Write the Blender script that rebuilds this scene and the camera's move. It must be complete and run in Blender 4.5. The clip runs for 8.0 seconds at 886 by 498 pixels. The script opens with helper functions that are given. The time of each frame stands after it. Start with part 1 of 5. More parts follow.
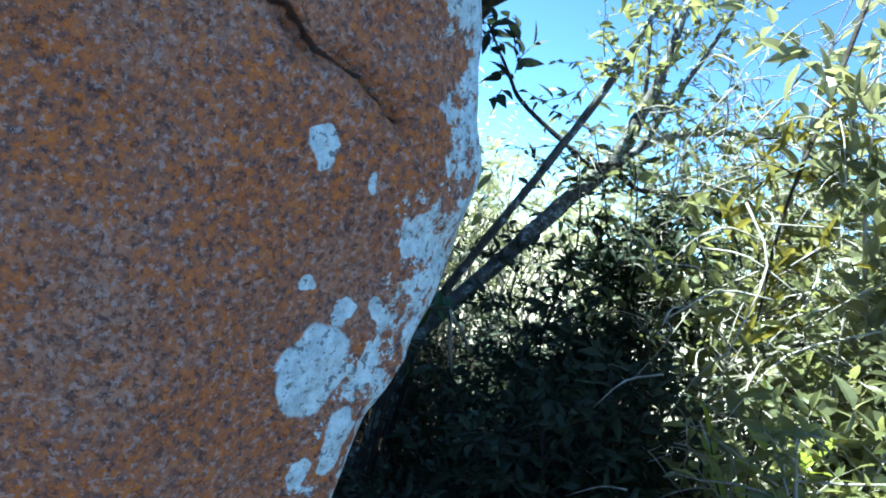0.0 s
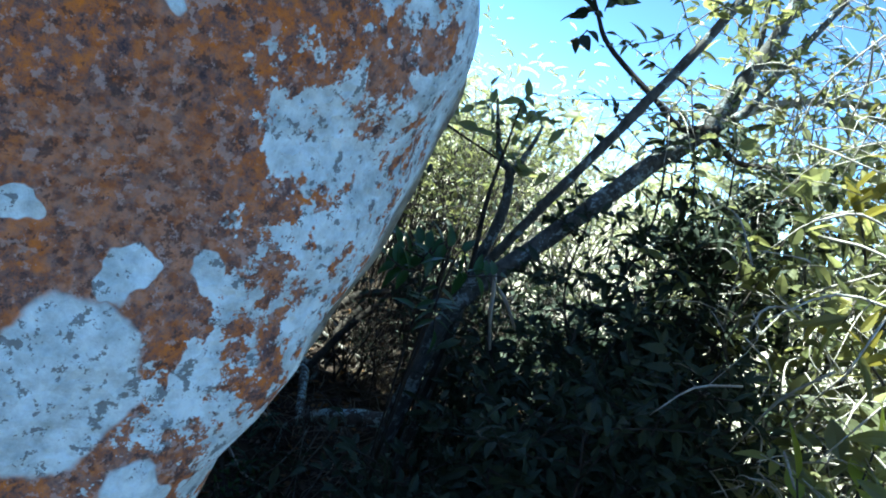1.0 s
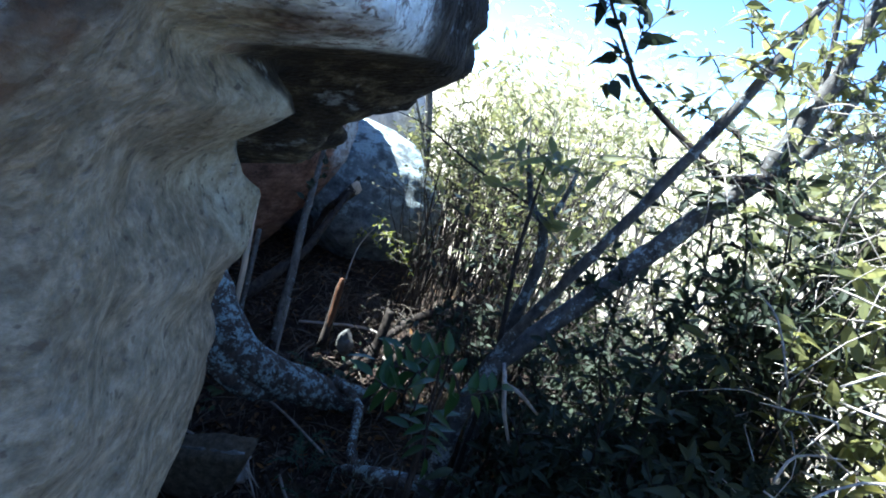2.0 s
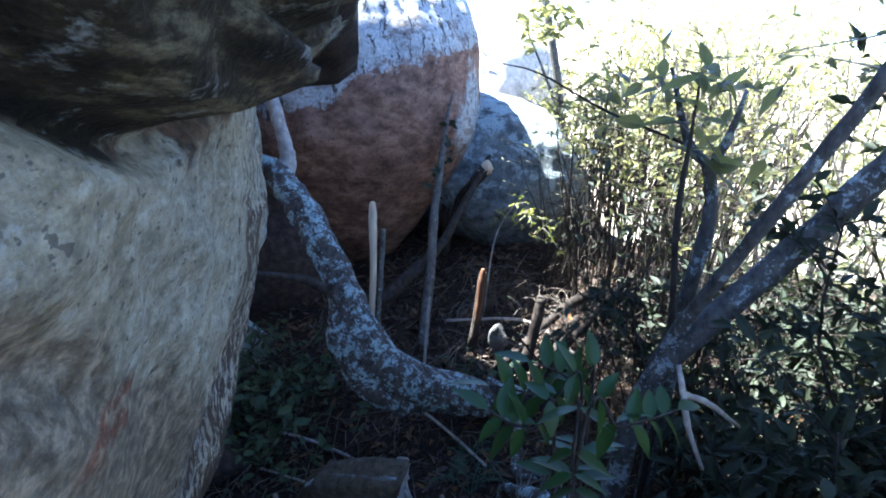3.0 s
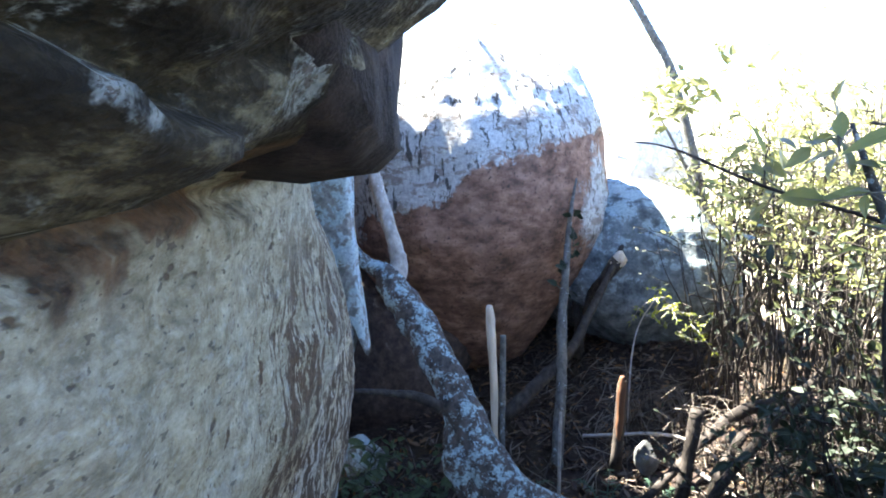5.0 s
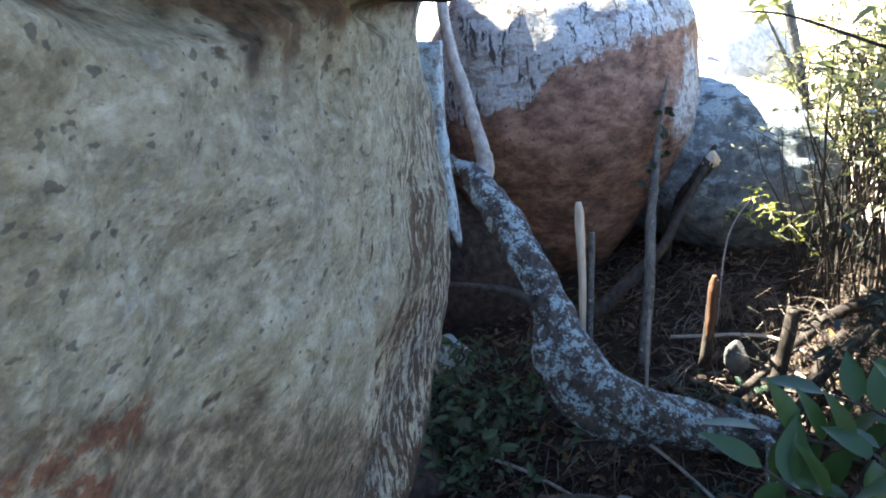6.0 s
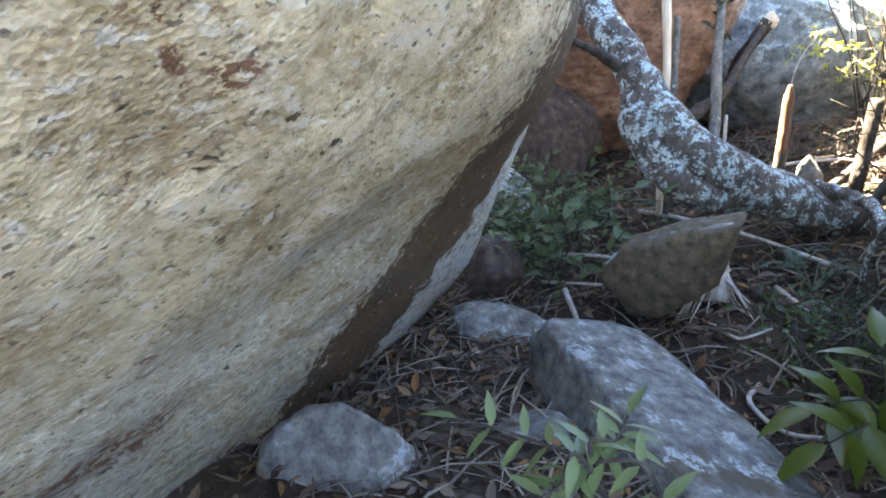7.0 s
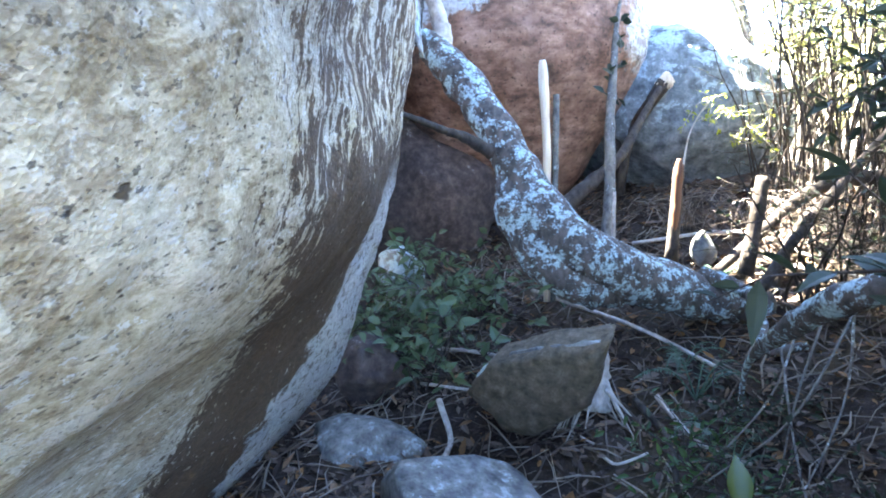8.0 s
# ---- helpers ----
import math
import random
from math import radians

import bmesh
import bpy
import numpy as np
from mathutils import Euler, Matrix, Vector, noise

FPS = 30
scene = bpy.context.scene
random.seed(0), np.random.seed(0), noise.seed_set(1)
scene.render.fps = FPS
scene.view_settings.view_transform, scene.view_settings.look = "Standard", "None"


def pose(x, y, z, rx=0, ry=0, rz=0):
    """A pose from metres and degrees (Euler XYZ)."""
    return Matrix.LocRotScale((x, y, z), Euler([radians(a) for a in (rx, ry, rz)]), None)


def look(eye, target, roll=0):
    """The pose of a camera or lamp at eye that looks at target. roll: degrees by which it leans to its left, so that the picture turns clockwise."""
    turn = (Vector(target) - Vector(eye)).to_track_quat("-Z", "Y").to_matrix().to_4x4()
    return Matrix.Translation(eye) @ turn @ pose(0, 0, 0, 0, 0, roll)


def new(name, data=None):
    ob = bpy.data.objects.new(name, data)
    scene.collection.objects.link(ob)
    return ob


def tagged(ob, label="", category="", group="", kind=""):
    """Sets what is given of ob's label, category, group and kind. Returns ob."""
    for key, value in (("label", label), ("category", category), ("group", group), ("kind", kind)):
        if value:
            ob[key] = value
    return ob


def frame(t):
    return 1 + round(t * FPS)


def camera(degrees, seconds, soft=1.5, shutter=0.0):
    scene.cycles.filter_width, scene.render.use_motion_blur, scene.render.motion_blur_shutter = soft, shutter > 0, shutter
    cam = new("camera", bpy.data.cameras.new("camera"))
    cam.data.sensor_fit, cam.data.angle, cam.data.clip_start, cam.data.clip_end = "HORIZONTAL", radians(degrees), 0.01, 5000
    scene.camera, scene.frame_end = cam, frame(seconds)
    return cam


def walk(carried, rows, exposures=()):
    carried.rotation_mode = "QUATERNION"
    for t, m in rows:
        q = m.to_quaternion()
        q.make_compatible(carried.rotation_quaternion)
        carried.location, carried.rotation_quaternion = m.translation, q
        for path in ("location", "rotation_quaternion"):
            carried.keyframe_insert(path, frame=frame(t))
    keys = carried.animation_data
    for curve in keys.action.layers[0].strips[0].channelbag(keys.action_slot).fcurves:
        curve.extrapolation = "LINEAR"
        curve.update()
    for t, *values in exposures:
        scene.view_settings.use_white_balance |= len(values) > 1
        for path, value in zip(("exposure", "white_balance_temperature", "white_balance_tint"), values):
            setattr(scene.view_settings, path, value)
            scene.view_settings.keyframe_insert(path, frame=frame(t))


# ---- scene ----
cam = camera(67.0, 8.0, soft=1.9)
PATH = [
    (0, (0.535, 1.142, 1.856), (0.164, 3.101, 1.707), 15.0),
    (0.5, (0.567, 1.309, 1.817), (0.22, 3.265, 1.592), 16.3),
    (1, (0.544, 1.474, 1.837), (0.015, 3.376, 1.512), 20.5),
    (1.2, (0.538, 1.518, 1.847), (-0.031, 3.407, 1.521), 16.5),
    (2.3, (0.614, 1.85, 2.317), (-0.162, 3.574, 1.666), 16.1),
    (2.5, (0.572, 1.946, 2.275), (-0.241, 3.625, 1.554), 13.5),
    (3, (0.488, 2.191, 2.127), (-0.638, 3.711, 1.478), 4.2),
    (3.5, (0.397, 2.321, 2.027), (-0.895, 3.682, 1.337), 0.5),
    (4, (0.341, 2.473, 2.04), (-0.996, 3.875, 1.544), 2.2),
    (4.2, (0.34, 2.511, 2.056), (-0.987, 3.931, 1.585), -0.2),
    (5.3, (0.279, 2.497, 2.081), (-1.246, 3.732, 1.696), -1.4),
    (5.5, (0.257, 2.482, 2.052), (-1.295, 3.665, 1.614), -2.0),
    (6, (0.294, 2.425, 1.971), (-1.276, 3.508, 1.371), -3.8),
    (6.5, (0.28, 2.219, 1.351), (-1.306, 3.352, 0.906), -3.0),
    (7, (0.206, 1.862, 0.722), (-1.358, 3.031, 0.291), -0.3),
    (7.5, (0.166, 2.047, 0.81), (-1.369, 3.26, 0.393), -0.6),
    (8, (0.195, 2.331, 0.998), (-1.294, 3.611, 0.618), -1.5),
]
EXPOSURES = [(0.0, 2.5, 5450, -14), (0.5, 2.4, 5400, -14), (1.2, 2.5, 5650, -10), (2.3, 2.8, 5350, 7), (3.0, 3.6, 5700, 8), (3.5, 4.15, 6000, 7), (4.2, 4.45, 5950, 8),
             (5.5, 4.05, 6750, 7), (6.0, 4.0, 6900, 7), (6.5, 4.65, 7200, 8), (7.0, 5.8, 8600, 10), (7.5, 5.95, 7950, 10), (8.0, 5.95, 6700, 7)]
walk(cam, [(t, look(eye, target, roll)) for t, eye, target, roll in PATH], EXPOSURES)

# ---- sky and sun ----
SUN = Vector((-0.531, -0.101, 0.84)).normalized()
world = bpy.data.worlds.new("sky")
scene.world = world
world.use_nodes = True
wn = world.node_tree.nodes
sky = wn.new("ShaderNodeTexSky")
sky.sky_type, sky.sun_disc = "NISHITA", False
sky.sun_elevation, sky.sun_rotation = math.asin(SUN.z), math.atan2(SUN.x, SUN.y)
sky.altitude, sky.air_density, sky.dust_density, sky.ozone_density = 4000, 0.42, 0.0, 3.0
wn["Background"].inputs["Strength"].default_value = 0.15
world.node_tree.links.new(sky.outputs["Color"], wn["Background"].inputs["Color"])
sun = new("sun", bpy.data.lights.new("sun", "SUN"))
sun.data.energy, sun.data.angle, sun.data.color = 5.0, radians(0.5), (1.0, 0.95, 0.87)
sun.matrix_world = look((0, 0, 20), Vector((0, 0, 20)) - SUN)


# ---- material tools ----
class Nodes:
    """A few short names for building a node material."""

    def __init__(self, name, rough=0.85, spec=0.3):
        self.mat = bpy.data.materials.new(name)
        self.mat.use_nodes = True
        self.t = self.mat.node_tree
        self.bsdf = self.t.nodes["Principled BSDF"]
        self.bsdf.inputs["Roughness"].default_value = rough
        self.bsdf.inputs["Specular IOR Level"].default_value = spec
        tc = self.t.nodes.new("ShaderNodeTexCoord")
        self.co = tc.outputs["Object"]

    def add(self, kind, **inp):
        n = self.t.nodes.new(kind)
        for k, v in inp.items():
            self.put(n.inputs[k.replace("_", " ")], v)
        return n

    def put(self, socket, v):
        if isinstance(v, bpy.types.NodeSocket):
            self.t.links.new(v, socket)
        elif isinstance(v, (tuple, list)) and len(v) == 3 and socket.type == "RGBA":
            socket.default_value = (*v, 1)
        else:
            socket.default_value = v

    def scaled(self, x, y, z, co=None):
        n = self.add("ShaderNodeMapping", Vector=co or self.co)
        n.inputs["Scale"].default_value = (x, y, z)
        return n.outputs["Vector"]

    def noise(self, scale, detail=4, rough=0.6, co=None, warp=0.0):
        n = self.add("ShaderNodeTexNoise", Vector=co or self.co, Scale=scale, Detail=detail, Roughness=rough, Distortion=warp)
        return n.outputs["Fac"]

    def cells(self, scale, co=None, out="Distance", feature="F1"):
        n = self.add("ShaderNodeTexVoronoi", Vector=co or self.co, Scale=scale)
        n.feature = feature
        return n.outputs[out]

    def axis(self, i, co=None):
        n = self.add("ShaderNodeSeparateXYZ", Vector=co or self.co)
        return n.outputs[i]

    def math(self, op, a, b=0.0, c=None):
        n = self.t.nodes.new("ShaderNodeMath")
        n.operation = op
        self.put(n.inputs[0], a), self.put(n.inputs[1], b)
        if c is not None:
            self.put(n.inputs[2], c)
        return n.outputs[0]

    def step(self, v, lo, hi):
        n = self.add("ShaderNodeMapRange", Value=v)
        n.interpolation_type = "SMOOTHSTEP"
        n.inputs["From Min"].default_value, n.inputs["From Max"].default_value = lo, hi
        return n.outputs["Result"]

    def mix(self, f, a, b):
        n = self.t.nodes.new("ShaderNodeMix")
        n.data_type = "RGBA"
        self.put(n.inputs["Factor"], f)
        self.put(n.inputs[6], a), self.put(n.inputs[7], b)
        return n.outputs[2]

    def ramp(self, f, *stops):
        n = self.add("ShaderNodeValToRGB", Fac=f)
        while len(n.color_ramp.elements) < len(stops):
            n.color_ramp.elements.new(0.5)
        for e, (p, c) in zip(n.color_ramp.elements, stops):
            e.position, e.color = p, (*c, 1)
        return n.outputs["Color"]

    def random(self):
        return self.t.nodes.new("ShaderNodeObjectInfo").outputs["Random"]

    def island(self):
        return self.t.nodes.new("ShaderNodeNewGeometry").outputs["Random Per Island"]

    def done(self, colour, height=None, strength=0.4, distance=0.01, rough=None):
        self.put(self.bsdf.inputs["Base Color"], colour)
        if rough is not None:
            self.put(self.bsdf.inputs["Roughness"], rough)
        if height is not None:
            b = self.add("ShaderNodeBump", Height=height, Strength=strength, Distance=distance)
            self.t.links.new(b.outputs["Normal"], self.bsdf.inputs["Normal"])
        return self.mat


# ---- materials ----
# the crack across the nose: how far out, how high
CRACK = [(-0.186, 1.966), (-0.165, 1.949), (-0.15, 1.942), (-0.112, 1.938), (-0.089, 1.930), (-0.07, 1.919), (-0.056, 1.907)]


def mat_near_boulder():
    """Granite: a rust-orange weathered nose, white lichen along the brow, a bare cream wall under it with brown stains."""
    n = Nodes("boulder_granite", 0.9, 0.25)
    s, z = n.axis(0), n.axis(2)
    mid, fine = n.noise(9, 5, 0.65), n.noise(70, 5, 0.7)
    grit = n.cells(150)
    speck = n.noise(190, 2, 0.6)
    # bare wall, its grain and blotches drawn out along the face
    wc = n.scaled(0.6, 0.7, 1)
    wfine, wmid = n.noise(70, 5, 0.7, wc), n.noise(9, 5, 0.65, wc)
    wall = n.ramp(n.math("MULTIPLY_ADD", wfine, 0.5, n.math("MULTIPLY", wmid, 0.5)), (0.36, (0.25, 0.19, 0.11)), (0.47, (0.46, 0.385, 0.25)), (0.62, (0.70, 0.62, 0.46)))
    wall = n.mix(n.math("MULTIPLY", n.step(n.noise(1.1, 5, 0.6, wc, warp=0.6), 0.50, 0.545), 0.5), wall, n.ramp(wfine, (0.3, (0.16, 0.12, 0.075)), (0.65, (0.38, 0.31, 0.21))))
    wall = n.mix(n.step(n.noise(2.2, 5, 0.6, wc), 0.45, 0.62), wall, n.ramp(wfine, (0.3, (0.28, 0.25, 0.19)), (0.7, (0.54, 0.50, 0.42))))
    wall = n.mix(n.math("MULTIPLY", n.step(n.noise(34, 6, 0.75, wc), 0.53, 0.63), 0.75), wall, (0.21, 0.165, 0.105))
    wall = n.mix(n.math("MULTIPLY", n.step(n.noise(55, 4, 0.7, wc), 0.56, 0.64), 0.8), wall, (0.62, 0.60, 0.53))
    blot = n.noise(9, 6, 0.75, n.scaled(0.6, 0.7, 0.9), warp=0.4)
    wall = n.mix(n.math("MULTIPLY", n.step(blot, 0.53, 0.59), 0.6), wall, n.ramp(wfine, (0.34, (0.14, 0.095, 0.05)), (0.62, (0.37, 0.28, 0.165))))
    wall = n.mix(n.math("MULTIPLY", n.step(blot, 0.42, 0.36), 0.6), wall, (0.66, 0.63, 0.54))
    # grey-green film on the upper wall, also darkened for the brow's shade
    film_shade = n.step(n.math("MULTIPLY_ADD", n.noise(3, 5, 0.6, wc), 0.5, z), 1.62, 1.82)
    wall = n.mix(n.math("MULTIPLY", film_shade, 0.7), wall, n.ramp(n.noise(48, 5, 0.75, wc), (0.36, (0.075, 0.072, 0.046)), (0.5, (0.20, 0.192, 0.133)), (0.66, (0.37, 0.355, 0.27))))
    pit = n.step(n.noise(26, 3, 0.6, wc), 0.66, 0.71)
    wall = n.mix(pit, wall, (0.10, 0.075, 0.05))
    mica = n.step(n.noise(120, 2, 0.5, wc), 0.63, 0.68)
    wall = n.mix(n.math("MULTIPLY", mica, 0.7), wall, (0.07, 0.06, 0.05))
    # two rusty blotches and a tan weathered field between them
    wob = n.add("ShaderNodeVectorMath")
    wob.operation = "MULTIPLY_ADD"
    n.put(wob.inputs[0], n.add("ShaderNodeTexNoise", Vector=n.co, Scale=9.0, Detail=5.0).outputs["Color"])
    wob.inputs[1].default_value = (0.16, 0.16, 0.16)
    n.put(wob.inputs[2], n.co)
    tan = n.math("SUBTRACT", 1.825, n.math("ADD", n.axis(2, wob.outputs[0]), n.math("MULTIPLY", n.math("ADD", s, -0.94), 0.68)))
    tan = n.math("MULTIPLY", n.math("MULTIPLY", n.step(tan, 0.0, 0.035), n.step(z, 0.95, 1.3)), n.math("MULTIPLY_ADD", n.step(s, 0.42, 0.62), 0.35, 0.65))
    wall = n.mix(n.math("MULTIPLY", tan, 0.78), wall, n.ramp(wfine, (0.36, (0.055, 0.038, 0.022)), (0.5, (0.13, 0.097, 0.06)), (0.64, (0.30, 0.24, 0.16))))
    for s0, z0, rs, rz in ((0.78, 1.795, 0.10, 0.024), (1.18, 0.13, 0.17, 0.07), (0.69, 0.745, 0.03, 0.02), (0.57, 0.765, 0.03, 0.018), (1.01, 0.39, 0.03, 0.012), (0.63, 0.742, 0.02, 0.012)):
        mp = n.add("ShaderNodeMapping", Vector=wob.outputs[0])
        mp.inputs["Scale"].default_value = (1 / rs, 0, 1 / rz)
        mp.inputs["Location"].default_value = (-(s0 + 0.08) / rs, 0, -(z0 + 0.08) / rz)
        ln = n.add("ShaderNodeVectorMath", Vector=mp.outputs[0])
        ln.operation = "LENGTH"
        spot = n.math("MULTIPLY", n.step(ln.outputs["Value"], 1.25, 0.7), n.step(n.noise(55, 5, 0.75, wc), 0.46, 0.53))
        wall = n.mix(n.math("MULTIPLY", spot, 0.9), wall, n.ramp(wfine, (0.3, (0.06, 0.026, 0.016)), (0.65, (0.20, 0.085, 0.045))))
    # brown water stain along the turning edge and the undercut foot
    streak = n.math("MULTIPLY_ADD", n.noise(60, 4, 0.7, n.scaled(1, 1, 0.6)), 0.35, n.math("MULTIPLY", n.noise(26, 5, 0.7, n.scaled(1.5, 1.5, 0.42)), 0.65))
    # solid along the foot, broken into flecks higher up
    high = n.step(z, 0.62, 1.0)
    start = n.math("MULTIPLY_ADD", n.step(z, 0.4, 0.9), -0.38, 1.87)
    edge = n.math("SUBTRACT", s, start)
    edge = n.math("MINIMUM", edge, n.math("MULTIPLY_ADD", high, -0.98, 1.02))
    edge = n.math("ADD", edge, n.math("MULTIPLY", n.math("ADD", streak, -0.5), n.math("MULTIPLY_ADD", high, 1.5, 0.75)))
    stain = n.math("MULTIPLY", n.step(edge, 0.0, 0.05), n.step(z, 2.05, 1.75))
    fleck = n.step(n.noise(50, 3, 0.6, n.scaled(1, 1, 0.5)), 0.66, 0.69)
    stain = n.math("MULTIPLY", stain, n.math("MULTIPLY_ADD", fleck, -0.9, 0.95))
    wall = n.mix(stain, wall, n.ramp(fine, (0.3, (0.035, 0.022, 0.013)), (0.7, (0.12, 0.075, 0.043))))
    # pale lichen on the lowest, farthest lip of the wall
    lip = n.math("MULTIPLY", n.step(n.math("MULTIPLY_ADD", n.noise(11, 6, 0.75), 0.45, s), 2.56, 2.60), n.step(z, 0.9, 0.7))
    lip = n.math("MULTIPLY", lip, n.math("MULTIPLY_ADD", n.step(n.noise(34, 6, 0.75), 0.53, 0.58), -0.75, 1.0))
    wall = n.mix(lip, wall, n.ramp(fine, (0.3, (0.26, 0.27, 0.26)), (0.65, (0.56, 0.57, 0.54))))
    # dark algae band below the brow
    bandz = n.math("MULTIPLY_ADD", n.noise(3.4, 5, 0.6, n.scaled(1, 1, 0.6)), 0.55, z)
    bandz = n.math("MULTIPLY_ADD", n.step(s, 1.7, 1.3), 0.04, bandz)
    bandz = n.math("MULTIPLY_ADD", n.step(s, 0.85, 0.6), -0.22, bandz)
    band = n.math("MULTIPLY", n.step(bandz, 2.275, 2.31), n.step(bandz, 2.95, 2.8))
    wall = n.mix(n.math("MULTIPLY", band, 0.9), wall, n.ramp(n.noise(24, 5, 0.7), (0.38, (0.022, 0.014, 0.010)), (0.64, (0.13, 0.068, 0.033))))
    # orange nose
    rust = n.ramp(n.noise(125, 5, 0.85), (0.32, (0.05, 0.04, 0.05)), (0.44, (0.20, 0.105, 0.075)), (0.52, (0.36, 0.13, 0.05)), (0.66, (0.56, 0.17, 0.02)))
    rust = n.mix(n.math("MULTIPLY", n.step(mid, 0.46, 0.66), 0.55), rust, n.ramp(speck, (0.40, (0.12, 0.075, 0.06)), (0.58, (0.40, 0.25, 0.18))))
    rust = n.mix(n.math("MULTIPLY", n.step(n.noise(120, 4, 0.75), 0.55, 0.61), 0.7), rust, (0.05, 0.036, 0.034))
    rust = n.mix(n.math("MULTIPLY", n.step(n.noise(165, 4, 0.7), 0.55, 0.61), 0.65), rust, (0.44, 0.32, 0.27))
    rust = n.mix(n.math("MULTIPLY", n.step(s, 0.06, 0.22), 0.88), rust, n.ramp(fine, (0.35, (0.13, 0.13, 0.12)), (0.65, (0.34, 0.34, 0.32))))
    # dark line along the fine crack across the nose
    way = n.ramp(n.step(n.axis(1), -0.19, -0.05), *[((a + 0.19) / 0.14, (b - 1.9,) * 3) for a, b in CRACK])
    off = n.math("ABSOLUTE", n.math("SUBTRACT", n.math("MULTIPLY_ADD", n.noise(60, 3), 0.012, z), n.math("ADD", way, 1.906)))
    seam = n.math("MULTIPLY", n.step(off, 0.0045, 0.0015), n.math("MULTIPLY", n.step(n.axis(1), -0.195, -0.18), n.step(n.axis(1), -0.05, -0.06)))
    rust = n.mix(n.math("MULTIPLY", seam, 0.9), rust, (0.02, 0.014, 0.012))
    # white lichen: dense on the outer brow, scattered discs on the nose
    lich = n.ramp(fine, (0.34, (0.40, 0.46, 0.45)), (0.62, (0.72, 0.80, 0.79)))
    lich = n.mix(n.math("MULTIPLY", n.step(n.noise(120, 4, 0.75), 0.56, 0.60), 0.85), lich, (0.15, 0.15, 0.14))
    brow = n.math("MULTIPLY_ADD", n.noise(13, 6, 0.72), 0.9, n.math("MULTIPLY", n.axis(1), 1.6))
    brow = n.math("ADD", brow, n.math("MULTIPLY", s, 0.75))
    brow = n.step(brow, 0.425, 0.445)
    brow = n.math("MULTIPLY", brow, n.step(n.noise(38, 6, 0.8), 0.575, 0.54))
    warp = n.add("ShaderNodeVectorMath")
    warp.operation = "MULTIPLY_ADD"
    nz = n.add("ShaderNodeTexNoise", Vector=n.co, Scale=30.0, Detail=3.0)
    n.put(warp.inputs[0], nz.outputs["Color"])
    warp.inputs[1].default_value = (0.035, 0.035, 0.035)
    n.put(warp.inputs[2], n.co)
    disc = None
    for n0, z0, rn, rz in ((-0.076, 1.68, 0.031, 0.046), (-0.12, 1.87, 0.012, 0.015), (-0.062, 1.585, 0.012, 0.016), (-0.03, 1.61, 0.014, 0.036),
                           (-0.06, 1.735, 0.008, 0.014), (-0.03, 1.745, 0.008, 0.012), (-0.072, 1.855, 0.005, 0.008), (-0.02, 1.69, 0.010, 0.018), (-0.10, 1.76, 0.006, 0.006)):
        mp = n.add("ShaderNodeMapping", Vector=warp.outputs[0])
        mp.inputs["Scale"].default_value = (0, 1 / rn, 1 / rz)
        mp.inputs["Location"].default_value = (0, -(n0 + 0.0175) / rn, -(z0 + 0.0175) / rz)
        ln = n.add("ShaderNodeVectorMath", Vector=mp.outputs[0])
        ln.operation = "LENGTH"
        spot = n.step(ln.outputs["Value"], 1.06, 0.94)
        disc = spot if disc is None else n.math("MAXIMUM", disc, spot)
    disc = n.math("MULTIPLY", disc, n.step(s, 0.10, 0.06))
    white = n.math("MAXIMUM", brow, disc)
    top = n.mix(white, rust, lich)
    # the nose and the brow against the wall
    upper = n.math("MULTIPLY_ADD", n.noise(6, 5, 0.65), 0.08, z)
    upper = n.math("ADD", upper, n.math("MULTIPLY", n.math("MULTIPLY_ADD", n.step(s, 0.95, 1.15), -0.25, n.step(s, 0.15, 0.85)), 0.24))
    over = n.step(upper, 2.275, 2.295)
    near_nose = n.step(n.math("MULTIPLY_ADD", n.noise(8, 4), 0.1, s), 0.13, 0.09)
    over = n.math("MAXIMUM", over, near_nose)
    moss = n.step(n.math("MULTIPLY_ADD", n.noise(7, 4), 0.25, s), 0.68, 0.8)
    # brow's underside darkened by height, where its own shade falls
    brow_shade = n.math("MULTIPLY", n.step(n.math("MULTIPLY_ADD", n.noise(7, 4), 0.25, s), 0.36, 0.46), n.step(n.math("MULTIPLY_ADD", n.noise(9, 4), 0.06, z), 2.40, 2.35))
    moss = n.math("MAXIMUM", moss, brow_shade)
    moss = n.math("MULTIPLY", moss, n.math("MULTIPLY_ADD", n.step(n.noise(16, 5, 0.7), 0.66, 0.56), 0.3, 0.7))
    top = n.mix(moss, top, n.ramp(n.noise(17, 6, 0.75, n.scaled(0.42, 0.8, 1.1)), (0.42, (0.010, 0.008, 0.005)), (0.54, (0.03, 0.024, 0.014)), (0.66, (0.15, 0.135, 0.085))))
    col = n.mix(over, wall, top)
    h = n.math("ADD", n.math("MULTIPLY", wfine, 0.45), n.math("MULTIPLY", wmid, 0.9))
    h = n.math("ADD", h, n.math("MULTIPLY", grit, 0.25))
    h = n.math("SUBTRACT", h, n.math("MULTIPLY", pit, 0.5))
    return n.done(col, h, 0.6, 0.012)


